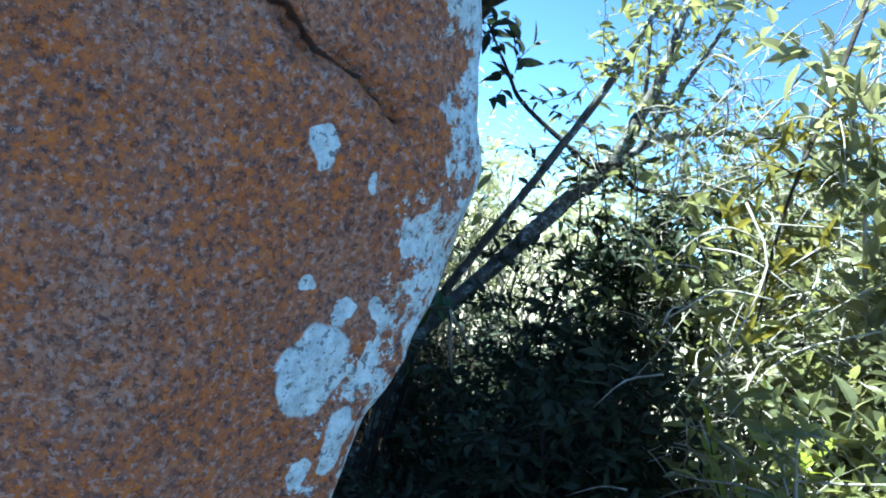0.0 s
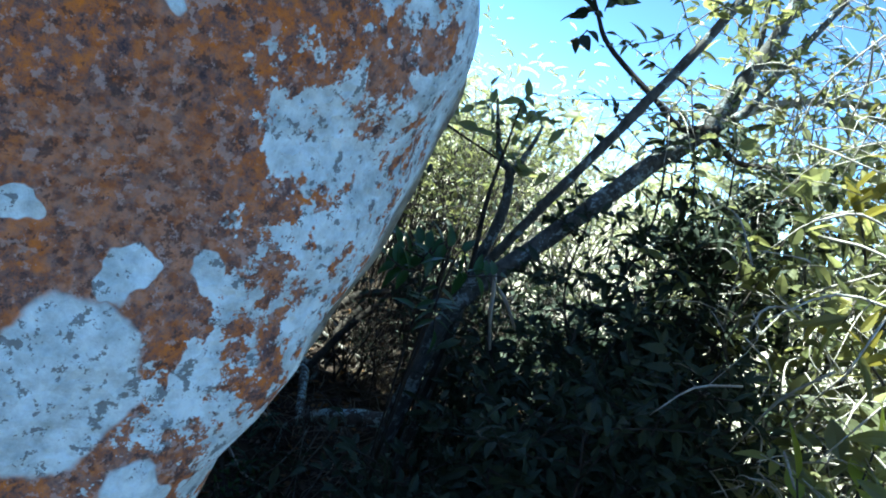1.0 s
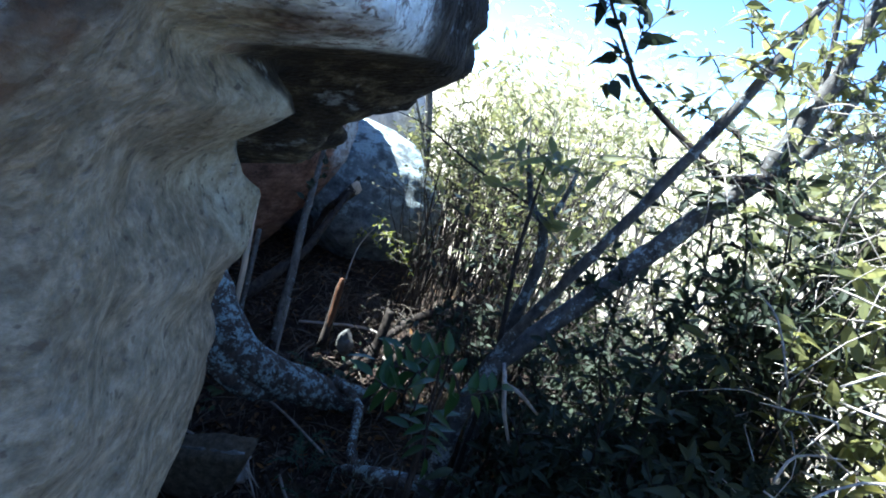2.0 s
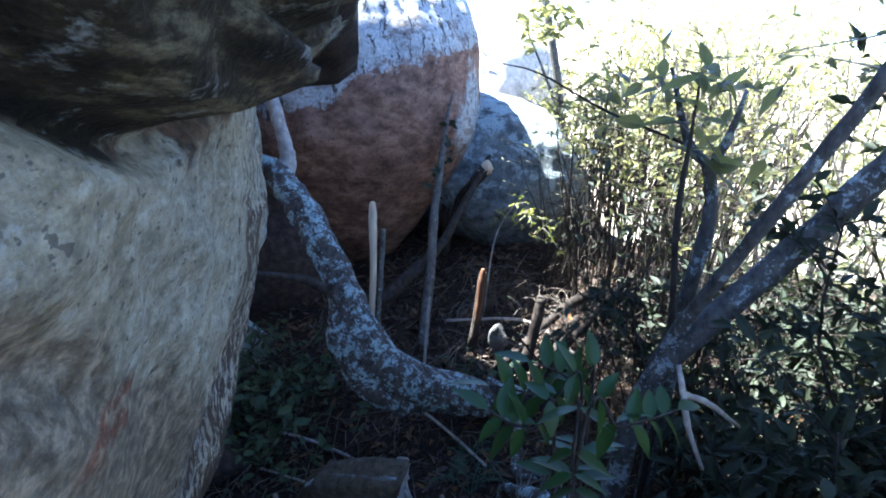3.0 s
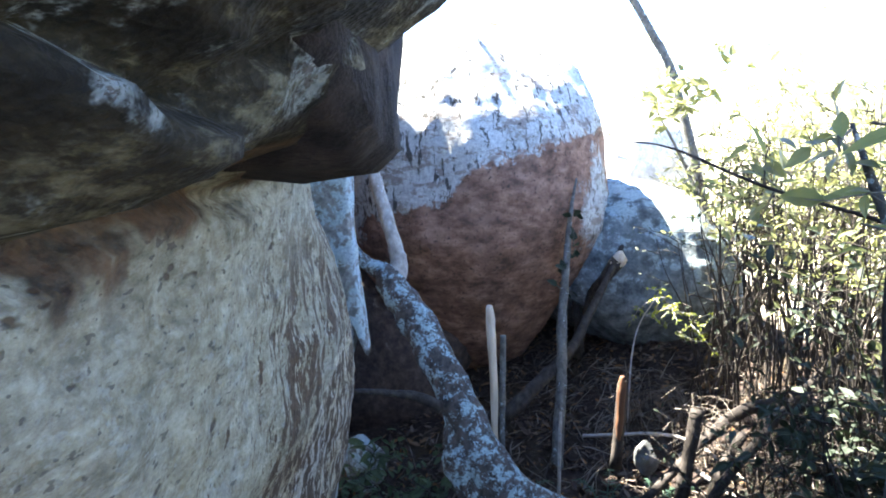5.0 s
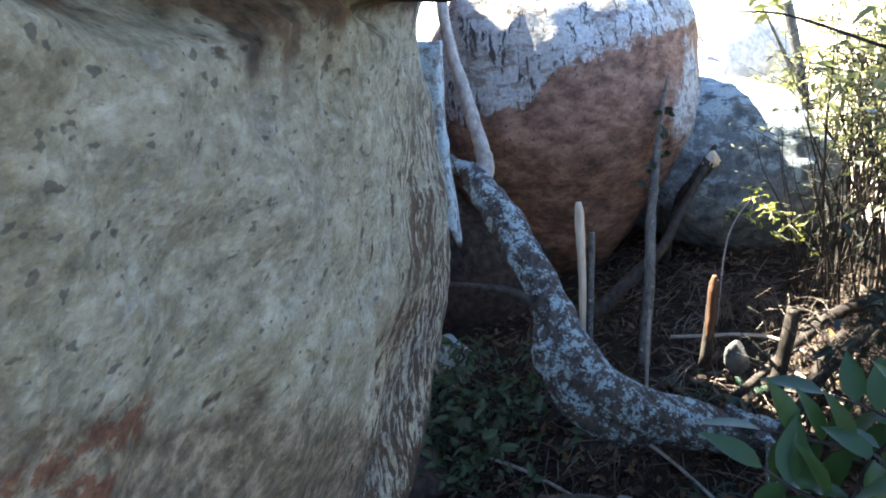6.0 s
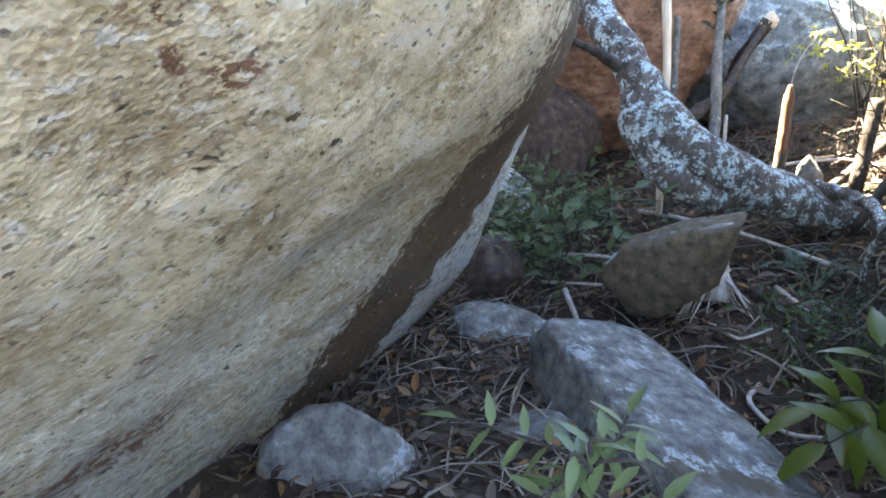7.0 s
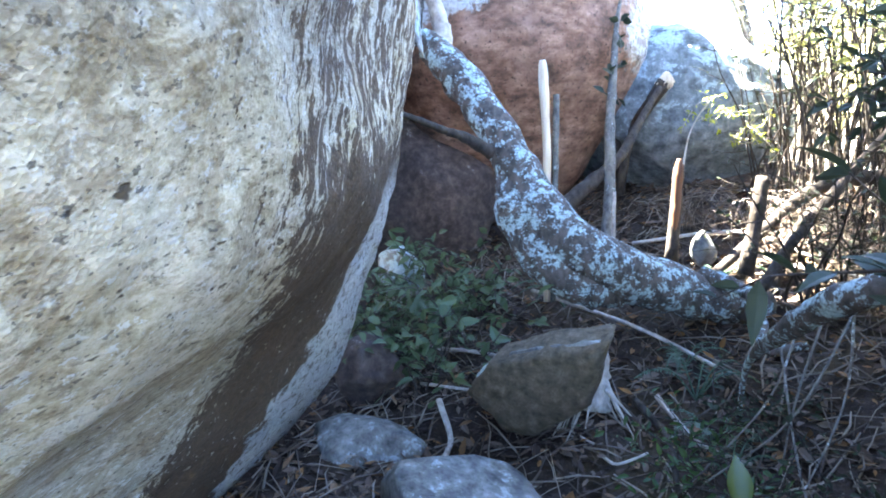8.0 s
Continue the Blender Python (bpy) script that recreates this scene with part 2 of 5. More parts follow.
def mat_rock(name, dark, mid, light, lichen=(0.55, 0.60, 0.60), amount=0.5, moss=(0.06, 0.07, 0.03), moss_amount=0.3, scale=1.0):
    n = Nodes(name, 0.92, 0.2)
    a, b, c = n.noise(3 * scale, 5, 0.6), n.noise(14 * scale, 5, 0.65), n.noise(60 * scale, 4, 0.7)
    col = n.ramp(b, (0.3, dark), (0.5, mid), (0.72, light))
    col = n.mix(n.math("MULTIPLY", n.step(c, 0.52, 0.66), 0.5), col, dark)
    col = n.mix(n.step(a, 1.0 - moss_amount, 1.12 - moss_amount), col, moss)
    up = n.math("MULTIPLY_ADD", n.axis(2, n.t.nodes.new("ShaderNodeNewGeometry").outputs["Normal"]), 0.10, n.noise(7 * scale, 6, 0.75))
    lich = n.ramp(c, (0.35, tuple(v * 0.6 for v in lichen)), (0.65, lichen))
    col = n.mix(n.step(up, 0.98 - amount, 1.02 - amount), col, lich)
    h = n.math("ADD", n.math("MULTIPLY", c, 0.4), b)
    return n.done(col, h, 0.6, 0.015)


def mat_brown_boulder():
    """Rust-brown granite flank under a white, lichened cap with dark run marks."""
    n = Nodes("rust_brown_granite", 0.92, 0.2)
    a, b, c = n.noise(2.5, 5), n.noise(9, 5, 0.65, n.scaled(1, 1, 1.8)), n.noise(45, 5, 0.7)
    brown = n.ramp(b, (0.32, (0.09, 0.055, 0.04)), (0.5, (0.23, 0.132, 0.092)), (0.68, (0.40, 0.25, 0.185)))
    brown = n.mix(n.step(c, 0.55, 0.66), brown, (0.07, 0.05, 0.04))
    brown = n.mix(n.math("MULTIPLY", n.step(a, 0.5, 0.64), 0.5), brown, (0.30, 0.19, 0.14))
    white = n.ramp(c, (0.3, (0.30, 0.31, 0.31)), (0.65, (0.58, 0.60, 0.59)))
    white = n.mix(n.math("MULTIPLY", n.step(n.noise(7, 6, 0.75, n.scaled(1, 1, 2.2)), 0.52, 0.58), 0.7), white, (0.20, 0.15, 0.12))
    runs = n.noise(16, 4, 0.7, n.scaled(1.6, 1.6, 0.35), warp=0.4)
    white = n.mix(n.step(runs, 0.56, 0.60), white, (0.08, 0.075, 0.07))
    z = n.axis(2)
    line = n.math("MULTIPLY_ADD", n.noise(3.2, 6, 0.7), 0.6, z)
    line = n.math("SUBTRACT", line, n.math("MULTIPLY", n.axis(0), 0.45))
    cap = n.step(line, 0.37, 0.41)
    rim = n.step(n.math("MULTIPLY_ADD", n.noise(9, 5, 0.7), 0.16, n.axis(0)), 0.97, 1.0)
    col = n.mix(n.math("MAXIMUM", cap, n.math("MULTIPLY", rim, n.step(z, -0.5, 0.0))), brown, white)
    h = n.math("ADD", n.math("MULTIPLY", c, 0.4), b)
    return n.done(col, h, 0.6, 0.02)


def mat_bark(name, dark, light, lichen, amount):
    n = Nodes(name, 0.9, 0.2)
    a = n.noise(30, 5, 0.7, n.scaled(1, 1, 0.6))
    b = n.noise(17, 6, 0.8)
    c = n.noise(90, 4, 0.7)
    col = n.ramp(a, (0.35, dark), (0.65, light))
    lich = n.ramp(c, (0.35, tuple(v * 0.55 for v in lichen)), (0.62, lichen))
    col = n.mix(n.step(n.math("MULTIPLY_ADD", c, 0.25, b), 1.13 - amount, 1.19 - amount), col, lich)
    return n.done(col, n.math("ADD", a, n.math("MULTIPLY", c, 0.5)), 0.7, 0.008)


def mat_wood(name, dark, light):
    n = Nodes(name, 0.7, 0.3)
    a = n.noise(60, 4, 0.6, n.scaled(1, 1, 0.06))
    return n.done(n.ramp(a, (0.3, dark), (0.7, light)), a, 0.4, 0.004)


def mat_leaf(name, dark, light, glow, gloss=0.38, thin=0.42):
    """Thin leaves: each island its own green, some light shining through."""
    n = Nodes(name, gloss, 0.45)
    r = n.island()
    col = n.ramp(r, (0.0, dark), (0.55, light), (0.93, light), (1.0, glow))
    col = n.mix(n.math("MULTIPLY", n.noise(60, 3), 0.35), col, dark)
    n.put(n.bsdf.inputs["Base Color"], col)
    tr = n.add("ShaderNodeBsdfTranslucent", Color=n.mix(r, glow, light))
    mx = n.t.nodes.new("ShaderNodeMixShader")
    mx.inputs[0].default_value = thin
    n.t.links.new(n.bsdf.outputs[0], mx.inputs[1])
    n.t.links.new(tr.outputs[0], mx.inputs[2])
    n.t.links.new(mx.outputs[0], n.t.nodes["Material Output"].inputs["Surface"])
    return n.mat


def mat_litter(name, *cols):
    n = Nodes(name, 0.85, 0.2)
    return n.done(n.mix(n.math("MULTIPLY", n.noise(80, 3), 0.4), n.ramp(n.island(), *[(i / (len(cols) - 1), c) for i, c in enumerate(cols)]), (0.04, 0.03, 0.025)))


def mat_soil():
    n = Nodes("leaf_mould_soil", 0.95, 0.15)
    a, b, c = n.noise(1.3, 5), n.noise(18, 6, 0.7), n.noise(95, 4, 0.7)
    col = n.ramp(b, (0.3, (0.020, 0.015, 0.013)), (0.55, (0.045, 0.032, 0.026)), (0.75, (0.09, 0.065, 0.05)))
    col = n.mix(n.step(c, 0.58, 0.68), col, (0.12, 0.09, 0.07))
    col = n.mix(n.math("MULTIPLY", n.step(a, 0.5, 0.65), 0.5), col, (0.09, 0.07, 0.04))
    # beyond the hollow: open dry grass and granite sand, paled to look sunlit
    rim = n.math("MULTIPLY_ADD", n.noise(1.1, 5, 0.65), 2.4, n.math("MAXIMUM", n.math("ADD", n.axis(1), -7.0), n.math("MULTIPLY", n.math("MINIMUM", n.math("MINIMUM", n.math("ADD", n.axis(0), -1.45), n.math("SUBTRACT", 3.2, n.axis(0))), n.math("ADD", n.axis(1), -3.0)), 2.0)))
    dry = n.ramp(b, (0.3, (0.26, 0.23, 0.16)), (0.55, (0.46, 0.41, 0.32)), (0.75, (0.62, 0.58, 0.49)))
    col = n.mix(n.step(rim, 1.2, 1.6), col, n.mix(n.step(c, 0.58, 0.68), dry, (0.18, 0.15, 0.09)))
    return n.done(col, n.math("ADD", b, n.math("MULTIPLY", c, 0.5)), 0.9, 0.02)


M_NEAR = mat_near_boulder()
M_BROWN = mat_brown_boulder()
M_BROWN2 = mat_rock("dark_rust_granite", (0.06, 0.034, 0.025), (0.13, 0.068, 0.046), (0.20, 0.11, 0.075), (0.42, 0.42, 0.40), 0.28, (0.04, 0.035, 0.03), 0.35, 0.8)
M_GREY = mat_rock("blue_grey_granite", (0.05, 0.058, 0.06), (0.16, 0.182, 0.188), (0.31, 0.34, 0.345), (0.38, 0.46, 0.48), 0.42, (0.17, 0.115, 0.05), 0.36)
M_PALE = mat_rock("sunlit_pale_granite", (0.30, 0.29, 0.28), (0.50, 0.49, 0.47), (0.66, 0.65, 0.63), (0.7, 0.7, 0.68), 0.5, (0.25, 0.25, 0.24), 0.25, 0.4)
M_SLAB = mat_rock("lichened_slab_granite", (0.10, 0.10, 0.095), (0.27, 0.27, 0.25), (0.42, 0.42, 0.38), (0.46, 0.56, 0.58), 0.50, (0.07, 0.06, 0.045), 0.3, 1.6)
M_STONE = mat_rock("grey_lichened_stone", (0.05, 0.05, 0.05), (0.15, 0.15, 0.14), (0.27, 0.265, 0.25), (0.34, 0.38, 0.385), 0.33, (0.085, 0.07, 0.05), 0.42, 1.3)
M_TAN = mat_rock("tan_weathered_stone", (0.045, 0.036, 0.024), (0.10, 0.08, 0.055), (0.17, 0.14, 0.10), (0.36, 0.37, 0.34), 0.12, (0.06, 0.05, 0.03), 0.34, 2.0)
# dark granite, also for rocks whose shade is put into the colour
M_DUSK = mat_rock("dark_shaded_granite", (0.035, 0.028, 0.025), (0.075, 0.055, 0.048), (0.13, 0.10, 0.085), (0.26, 0.24, 0.22), 0.30, (0.03, 0.03, 0.02), 0.35, 1.5)
# black that stands for the unlit block under the brow
M_BLACK = mat_rock("shade_black_rock", (0.012, 0.010, 0.010), (0.028, 0.022, 0.020), (0.06, 0.045, 0.038), (0.10, 0.09, 0.08), 0.25, (0.02, 0.016, 0.012), 0.35, 1.5)
M_LOG = mat_bark("lichened_log_bark", (0.04, 0.034, 0.03), (0.13, 0.11, 0.095), (0.40, 0.51, 0.52), 0.50)
M_BARK = mat_bark("grey_shrub_bark", (0.075, 0.07, 0.062), (0.21, 0.20, 0.18), (0.44, 0.50, 0.50), 0.42)
M_DARKBARK = mat_bark("dark_branch_bark", (0.022, 0.018, 0.016), (0.07, 0.058, 0.048), (0.22, 0.23, 0.21), 0.28)
M_TREE = mat_bark("lichened_tree_bark", (0.05, 0.047, 0.045), (0.15, 0.145, 0.135), (0.40, 0.46, 0.48), 0.47)
M_TWIG = mat_bark("pale_twig_bark", (0.24, 0.21, 0.18), (0.50, 0.46, 0.41), (0.66, 0.66, 0.64), 0.40)
M_CUT = mat_wood("fresh_split_wood", (0.50, 0.38, 0.26), (0.78, 0.66, 0.50))
M_ORANGE = mat_wood("orange_heartwood", (0.06, 0.027, 0.014), (0.16, 0.075, 0.038))
M_LEAF = mat_leaf("olive_shrub_leaf", (0.05, 0.065, 0.022), (0.18, 0.19, 0.08), (0.42, 0.41, 0.14), 0.32, 0.5)
M_LEAF2 = mat_leaf("grey_green_leaf", (0.055, 0.065, 0.035), (0.19, 0.20, 0.11), (0.40, 0.38, 0.17), 0.28, 0.5)
M_YELLOW = mat_leaf("yellow_green_leaf", (0.12, 0.16, 0.02), (0.28, 0.33, 0.05), (0.50, 0.50, 0.06))
M_BROAD = mat_leaf("broad_glossy_leaf", (0.014, 0.036, 0.010), (0.034, 0.078, 0.018), (0.09, 0.15, 0.025), 0.42, 0.3)
M_OLIVE = mat_leaf("olive_yellow_leaf", (0.09, 0.09, 0.02), (0.19, 0.17, 0.035), (0.34, 0.28, 0.05), 0.45)
# shrub leaf with deep shade put into its colour
M_SHADE = mat_leaf("shade_darkened_leaf", (0.016, 0.024, 0.012), (0.028, 0.041, 0.02), (0.05, 0.066, 0.032), 0.68, 0.2)
M_FROND = mat_leaf("bright_frond_leaf", (0.06, 0.085, 0.035), (0.12, 0.16, 0.065), (0.19, 0.23, 0.08), 0.42, 0.35)
# leaf colour lightened for the sunlit haze on the distant bush
M_FAR = mat_leaf("sunlit_pale_bush_leaf", (0.16, 0.17, 0.09), (0.34, 0.35, 0.20), (0.52, 0.50, 0.28), 0.4, 0.5)
M_SPRIG = mat_leaf("glossy_sprig_leaf", (0.03, 0.048, 0.006), (0.075, 0.10, 0.011), (0.15, 0.17, 0.018), 0.35, 0.35)
M_UNDER = mat_leaf("ground_plant_leaf", (0.035, 0.06, 0.03), (0.08, 0.125, 0.06), (0.16, 0.21, 0.09), 0.45, 0.3)
M_FERN = mat_leaf("fern_leaf", (0.035, 0.07, 0.05), (0.07, 0.12, 0.08), (0.12, 0.18, 0.09))
M_DEAD = mat_litter("dead_leaf_litter", (0.03, 0.02, 0.016), (0.065, 0.044, 0.035), (0.10, 0.07, 0.055), (0.18, 0.14, 0.11), (0.24, 0.12, 0.04))
M_STRAW = mat_litter("dry_grass_straw", (0.07, 0.055, 0.045), (0.16, 0.13, 0.105), (0.34, 0.30, 0.25))
M_SOIL = mat_soil()


# ---- mesh tools ----
def mesh_object(name, verts, faces, material, parent=None, smooth=True, label=""):
    me = bpy.data.meshes.new(name)
    me.from_pydata(verts, [], faces)
    me.materials.append(material)
    if smooth:
        me.polygons.foreach_set("use_smooth", [True] * len(me.polygons))
    me.update()
    ob = new(name, me)
    if parent is not None:
        ob.parent = parent
    if label:
        ob["label"] = label
    return ob


def thing(name, label, category, group="", kind="", at=(0, 0, 0)):
    ob = new(name)
    ob.location = at
    ob.empty_display_size = 0.1
    return tagged(ob, label, category, group, kind)


def smooth_line(pts, n=6):
    """Catmull-Rom through the points, n steps a piece; each point is (x, y, z, radius)."""
    p = [np.array(q, float) for q in pts]
    p = [2 * p[0] - p[1]] + p + [2 * p[-1] - p[-2]]
    out = []
    for i in range(1, len(p) - 2):
        a, b, c, d = p[i - 1:i + 3]
        for k in range(n):
            t = k / n
            out.append(0.5 * (2 * b + (c - a) * t + (2 * a - 5 * b + 4 * c - d) * t * t + (3 * b - a - 3 * c + d) * t ** 3))
    out.append(p[-2])
    return out


def tube(pts, sides=8, n=6, rough=0.12, seed=0):
    """A tapered, slightly uneven limb along the points (x, y, z, radius). Gives verts, faces."""
    line = smooth_line(pts, n)
    verts, faces = [], []
    up = Vector((0.31, 0.17, 0.93))
    for i, q in enumerate(line):
        a, b = line[max(i - 1, 0)], line[min(i + 1, len(line) - 1)]
        way = Vector(b[:3] - a[:3]).normalized()
        u = way.cross(up)
        if u.length < 0.05:
            u = way.cross(Vector((1, 0, 0)))
        u.normalize()
        v = way.cross(u)
        c = Vector(q[:3])
        for k in range(sides):
            an = 2 * math.pi * k / sides
            e = u * math.cos(an) + v * math.sin(an)
            r = max(q[3], 0.0008)
            w = c + e * r
            r *= 1 + rough * 2.2 * noise.noise(w * (0.35 / max(r, 0.004)) + Vector((seed, seed * 2, 0)))
            verts.append(tuple(c + e * r))
        if i:
            o = (i - 1) * sides
            for k in range(sides):
                faces.append((o + k, o + (k + 1) % sides, o + sides + (k + 1) % sides, o + sides + k))
    faces.append(tuple(range(sides - 1, -1, -1)))
    faces.append(tuple(range(len(verts) - sides, len(verts))))
    return verts, faces


def limb(name, pts, material, parent=None, sides=8, n=6, rough=0.12, seed=0, label=""):
    v, f = tube(pts, sides, n, rough, seed)
    return mesh_object(name, v, f, material, parent, True, label)


def joined(pieces):
    verts, faces = [], []
    for v, f in pieces:
        o = len(verts)
        verts += list(v)
        faces += [tuple(o + i for i in q) for q in f]
    return verts, faces


def rock(name, centre, size, material, seed, turn=0, lean=(0, 0), cuts=7, rough=0.10, level=5, flat=0.75, taper=0.0, label="", category="rock", group="", kind=""):
    """An irregular boulder or stone: a ball cut by random planes, then roughened at three scales."""
    rnd = random.Random(seed)
    bm = bmesh.new()
    bmesh.ops.create_icosphere(bm, subdivisions=level, radius=1)
    planes = []
    for _ in range(cuts):
        d = Vector((rnd.gauss(0, 1), rnd.gauss(0, 1), rnd.gauss(0, 1))).normalized()
        planes.append((d, rnd.uniform(flat - 0.12, flat + 0.15)))
    o = Vector((seed * 3.1, seed * 1.7, seed * 0.9))
    sz = Vector(size)
    for v in bm.verts:
        p = v.co.copy()
        for d, h in planes:
            e = p.dot(d) - h
            if e > 0:
                p -= d * e * 0.92
        k = 1 + rough * noise.noise(p * 1.6 + o) + rough * 0.45 * noise.noise(p * 4.5 + o) + rough * 0.18 * noise.noise(p * 13 + o)
        p *= k
        g = 1 + taper * min(0.0, p.z + 0.1)
        p.x, p.y = p.x * g, p.y * g
        v.co = Vector((p.x * sz.x, p.y * sz.y, p.z * sz.z))
    me = bpy.data.meshes.new(name)
    bm.to_mesh(me)
    bm.free()
    me.materials.append(material)
    me.polygons.foreach_set("use_smooth", [True] * len(me.polygons))
    ob = new(name, me)
    ob.matrix_world = pose(*centre, lean[0], lean[1], turn)
    return tagged(ob, label, category, group, kind)


# one leaf, lying along +y with its face up: a pointed oval with a folded rib
def leaf_shape(length, width, fold=0.25, droop=0.2, rows=4):
    verts, faces = [], []
    for i in range(rows + 1):
        t = i / rows
        w = width * 0.5 * math.sin(math.pi * min(1, 0.06 + 0.94 * t) ** 0.85) if 0 < i < rows else width * 0.02
        y, z = length * t, -droop * length * t * t
        verts += [(-w, y, z + fold * w), (0, y, z), (w, y, z + fold * w)]
        if i:
            o = 3 * (i - 1)
            faces += [(o, o + 1, o + 4, o + 3), (o + 1, o + 2, o + 5, o + 4)]
    return np.array(verts), faces


def frames_for(way, roll):
    """Rotation whose y axis is the way, turned about it by roll."""
    y = Vector(way).normalized()
    x = y.cross(Vector((0, 0, 1)))
    if x.length < 0.05:
        x = Vector((1, 0, 0))
    x.normalize()
    z = x.cross(y)
    m = Matrix((x, y, z)).transposed()
    return np.array(m @ Matrix.Rotation(roll, 3, "Y"))


def spray(shapes, places, rnd):
    """Leaves joined into one sheet of islands. places: (point, way, roll, scale)."""
    verts, faces, base = [], [], 0
    for p, way, roll, sc in places:
        sv, sf = shapes[rnd.randrange(len(shapes))]
        r = frames_for(way, roll)
        verts.append(sv @ r.T * sc + np.array(p))
        faces += [tuple(base + i for i in q) for q in sf]
        base += len(sv)
    return (np.concatenate(verts).tolist() if verts else []), faces


def ground_z(x, y):
    """The slope: a hollow in front of the wall, rising behind the log and beside the path."""
    z = -0.20 + 0.28 * max(0.0, y - 3.65) - 0.20 * max(0.0, y - 6.2) - 0.06 * max(0.0, y - 9.0)
    k = min(1.0, max(0.0, (x + 0.25) / 0.9))
    z += (3 * k * k - 2 * k ** 3) * 0.45 * min(1.0, max(0.0, (5.0 - y) / 1.5))
    z = max(min(z, 0.95), -0.6)
    r = min(1.0, 14.0 / (1.0 + abs(x) + abs(y)))
    z += r * (0.07 * noise.noise(Vector((x * 0.9, y * 0.9, 3.0))) + 0.035 * noise.noise(Vector((x * 3.3, y * 3.3, 8.0))))
    z += 0.014 * r * noise.noise(Vector((x * 11, y * 11, 1.0)))
    return z


# ---- ground ----
def spaced(lo, hi, step, far):
    """Even steps between lo and hi, then ever wider ones out to far on both sides."""
    mid = list(np.arange(lo, hi, step))
    out, d = [], step
    while sum(out) < far:
        d *= 1.35
        out.append(d)
    left = [lo - sum(out[:i + 1]) for i in range(len(out))][::-1]
    right = [mid[-1] + sum(out[:i + 1]) for i in range(len(out))]
    return left + mid + right


def build_ground():
    xs, ys = spaced(-4.2, 2.2, 0.045, 900), spaced(1.4, 7.4, 0.045, 900)
    verts = [(x, y, ground_z(x, y)) for y in ys for x in xs]
    w = len(xs)
    faces = [(j * w + i, j * w + i + 1, (j + 1) * w + i + 1, (j + 1) * w + i) for j in range(len(ys) - 1) for i in range(w - 1)]
    ob = mesh_object("ground", verts, faces, M_SOIL)
    tagged(ob, "dark leaf-mould soil rising between the boulders", "ground", kind="structure")


build_ground()

# ---- the great boulder with its overhanging brow ----
# rows of the face: height, then how far it stands out at 0, 0.5, 1.0 ... 3.0 m along the wall
ALONG = [0.0, 0.5, 1.0, 1.5, 2.0, 2.5, 3.0]
FACE = [
    (-0.5, -1.65, -1.49, -1.32, -1.15, -1.02, -0.90, -0.89),
    (0.0, -1.13, -1.03, -0.93, -0.80, -0.65, -0.49, -0.40),
    (0.4, -0.72, -0.65, -0.57, -0.48, -0.35, -0.24, -0.24),
    (0.8, -0.35, -0.27, -0.17, -0.06, -0.03, -0.06, -0.11),
    (1.2, -0.07, -0.03, 0.02, 0.03, 0.01, 0.03, -0.08),
    (1.6, 0.01, 0.13, 0.15, 0.16, 0.13, 0.02, -0.15),
    (1.85, 0.070, 0.18, 0.19, 0.18, 0.10, -0.06, -0.21),
    (2.0, 0.038, 0.18, 0.21, 0.20, 0.07, -0.05, -0.19),
    (2.1, 0.03, 0.16, 0.27, 0.27, 0.13, -0.01, -0.16),
    (2.25, 0.055, 0.30, 0.39, 0.32, 0.20, 0.07, -0.05),
    (2.6, 0.03, 0.20, 0.31, 0.33, 0.27, 0.15, 0.02),
]
# the crown above the brow, drawing back: unseen, shaped for the shadow it casts
CROWN = [(3.3, -0.28, -0.18, 0.02, 0.27, 0.36, 0.34, 0.3), (4.1, -1.0, -0.8, -0.45, 0.1, 0.34, 0.36, 0.33), (5.0, -1.8, -1.65, -1.35, -0.75, -0.25, 0.0, 0.0)]


def cubic(xs, vs, x):
    """Smooth value at x through the knots."""
    i = max(0, min(len(xs) - 2, int(np.searchsorted(xs, x)) - 1))
    t = (x - xs[i]) / (xs[i + 1] - xs[i])
    b, c = vs[i], vs[i + 1]
    mb = (vs[i + 1] - vs[i - 1]) / (xs[i + 1] - xs[i - 1]) * (xs[i + 1] - xs[i]) if i > 0 else c - b
    mc = (vs[i + 2] - vs[i]) / (xs[i + 2] - xs[i]) * (xs[i + 1] - xs[i]) if i + 2 < len(xs) else c - b
    return (2 * t ** 3 - 3 * t * t + 1) * b + (t ** 3 - 2 * t * t + t) * mb + (3 * t * t - 2 * t ** 3) * c + (t ** 3 - t * t) * mc


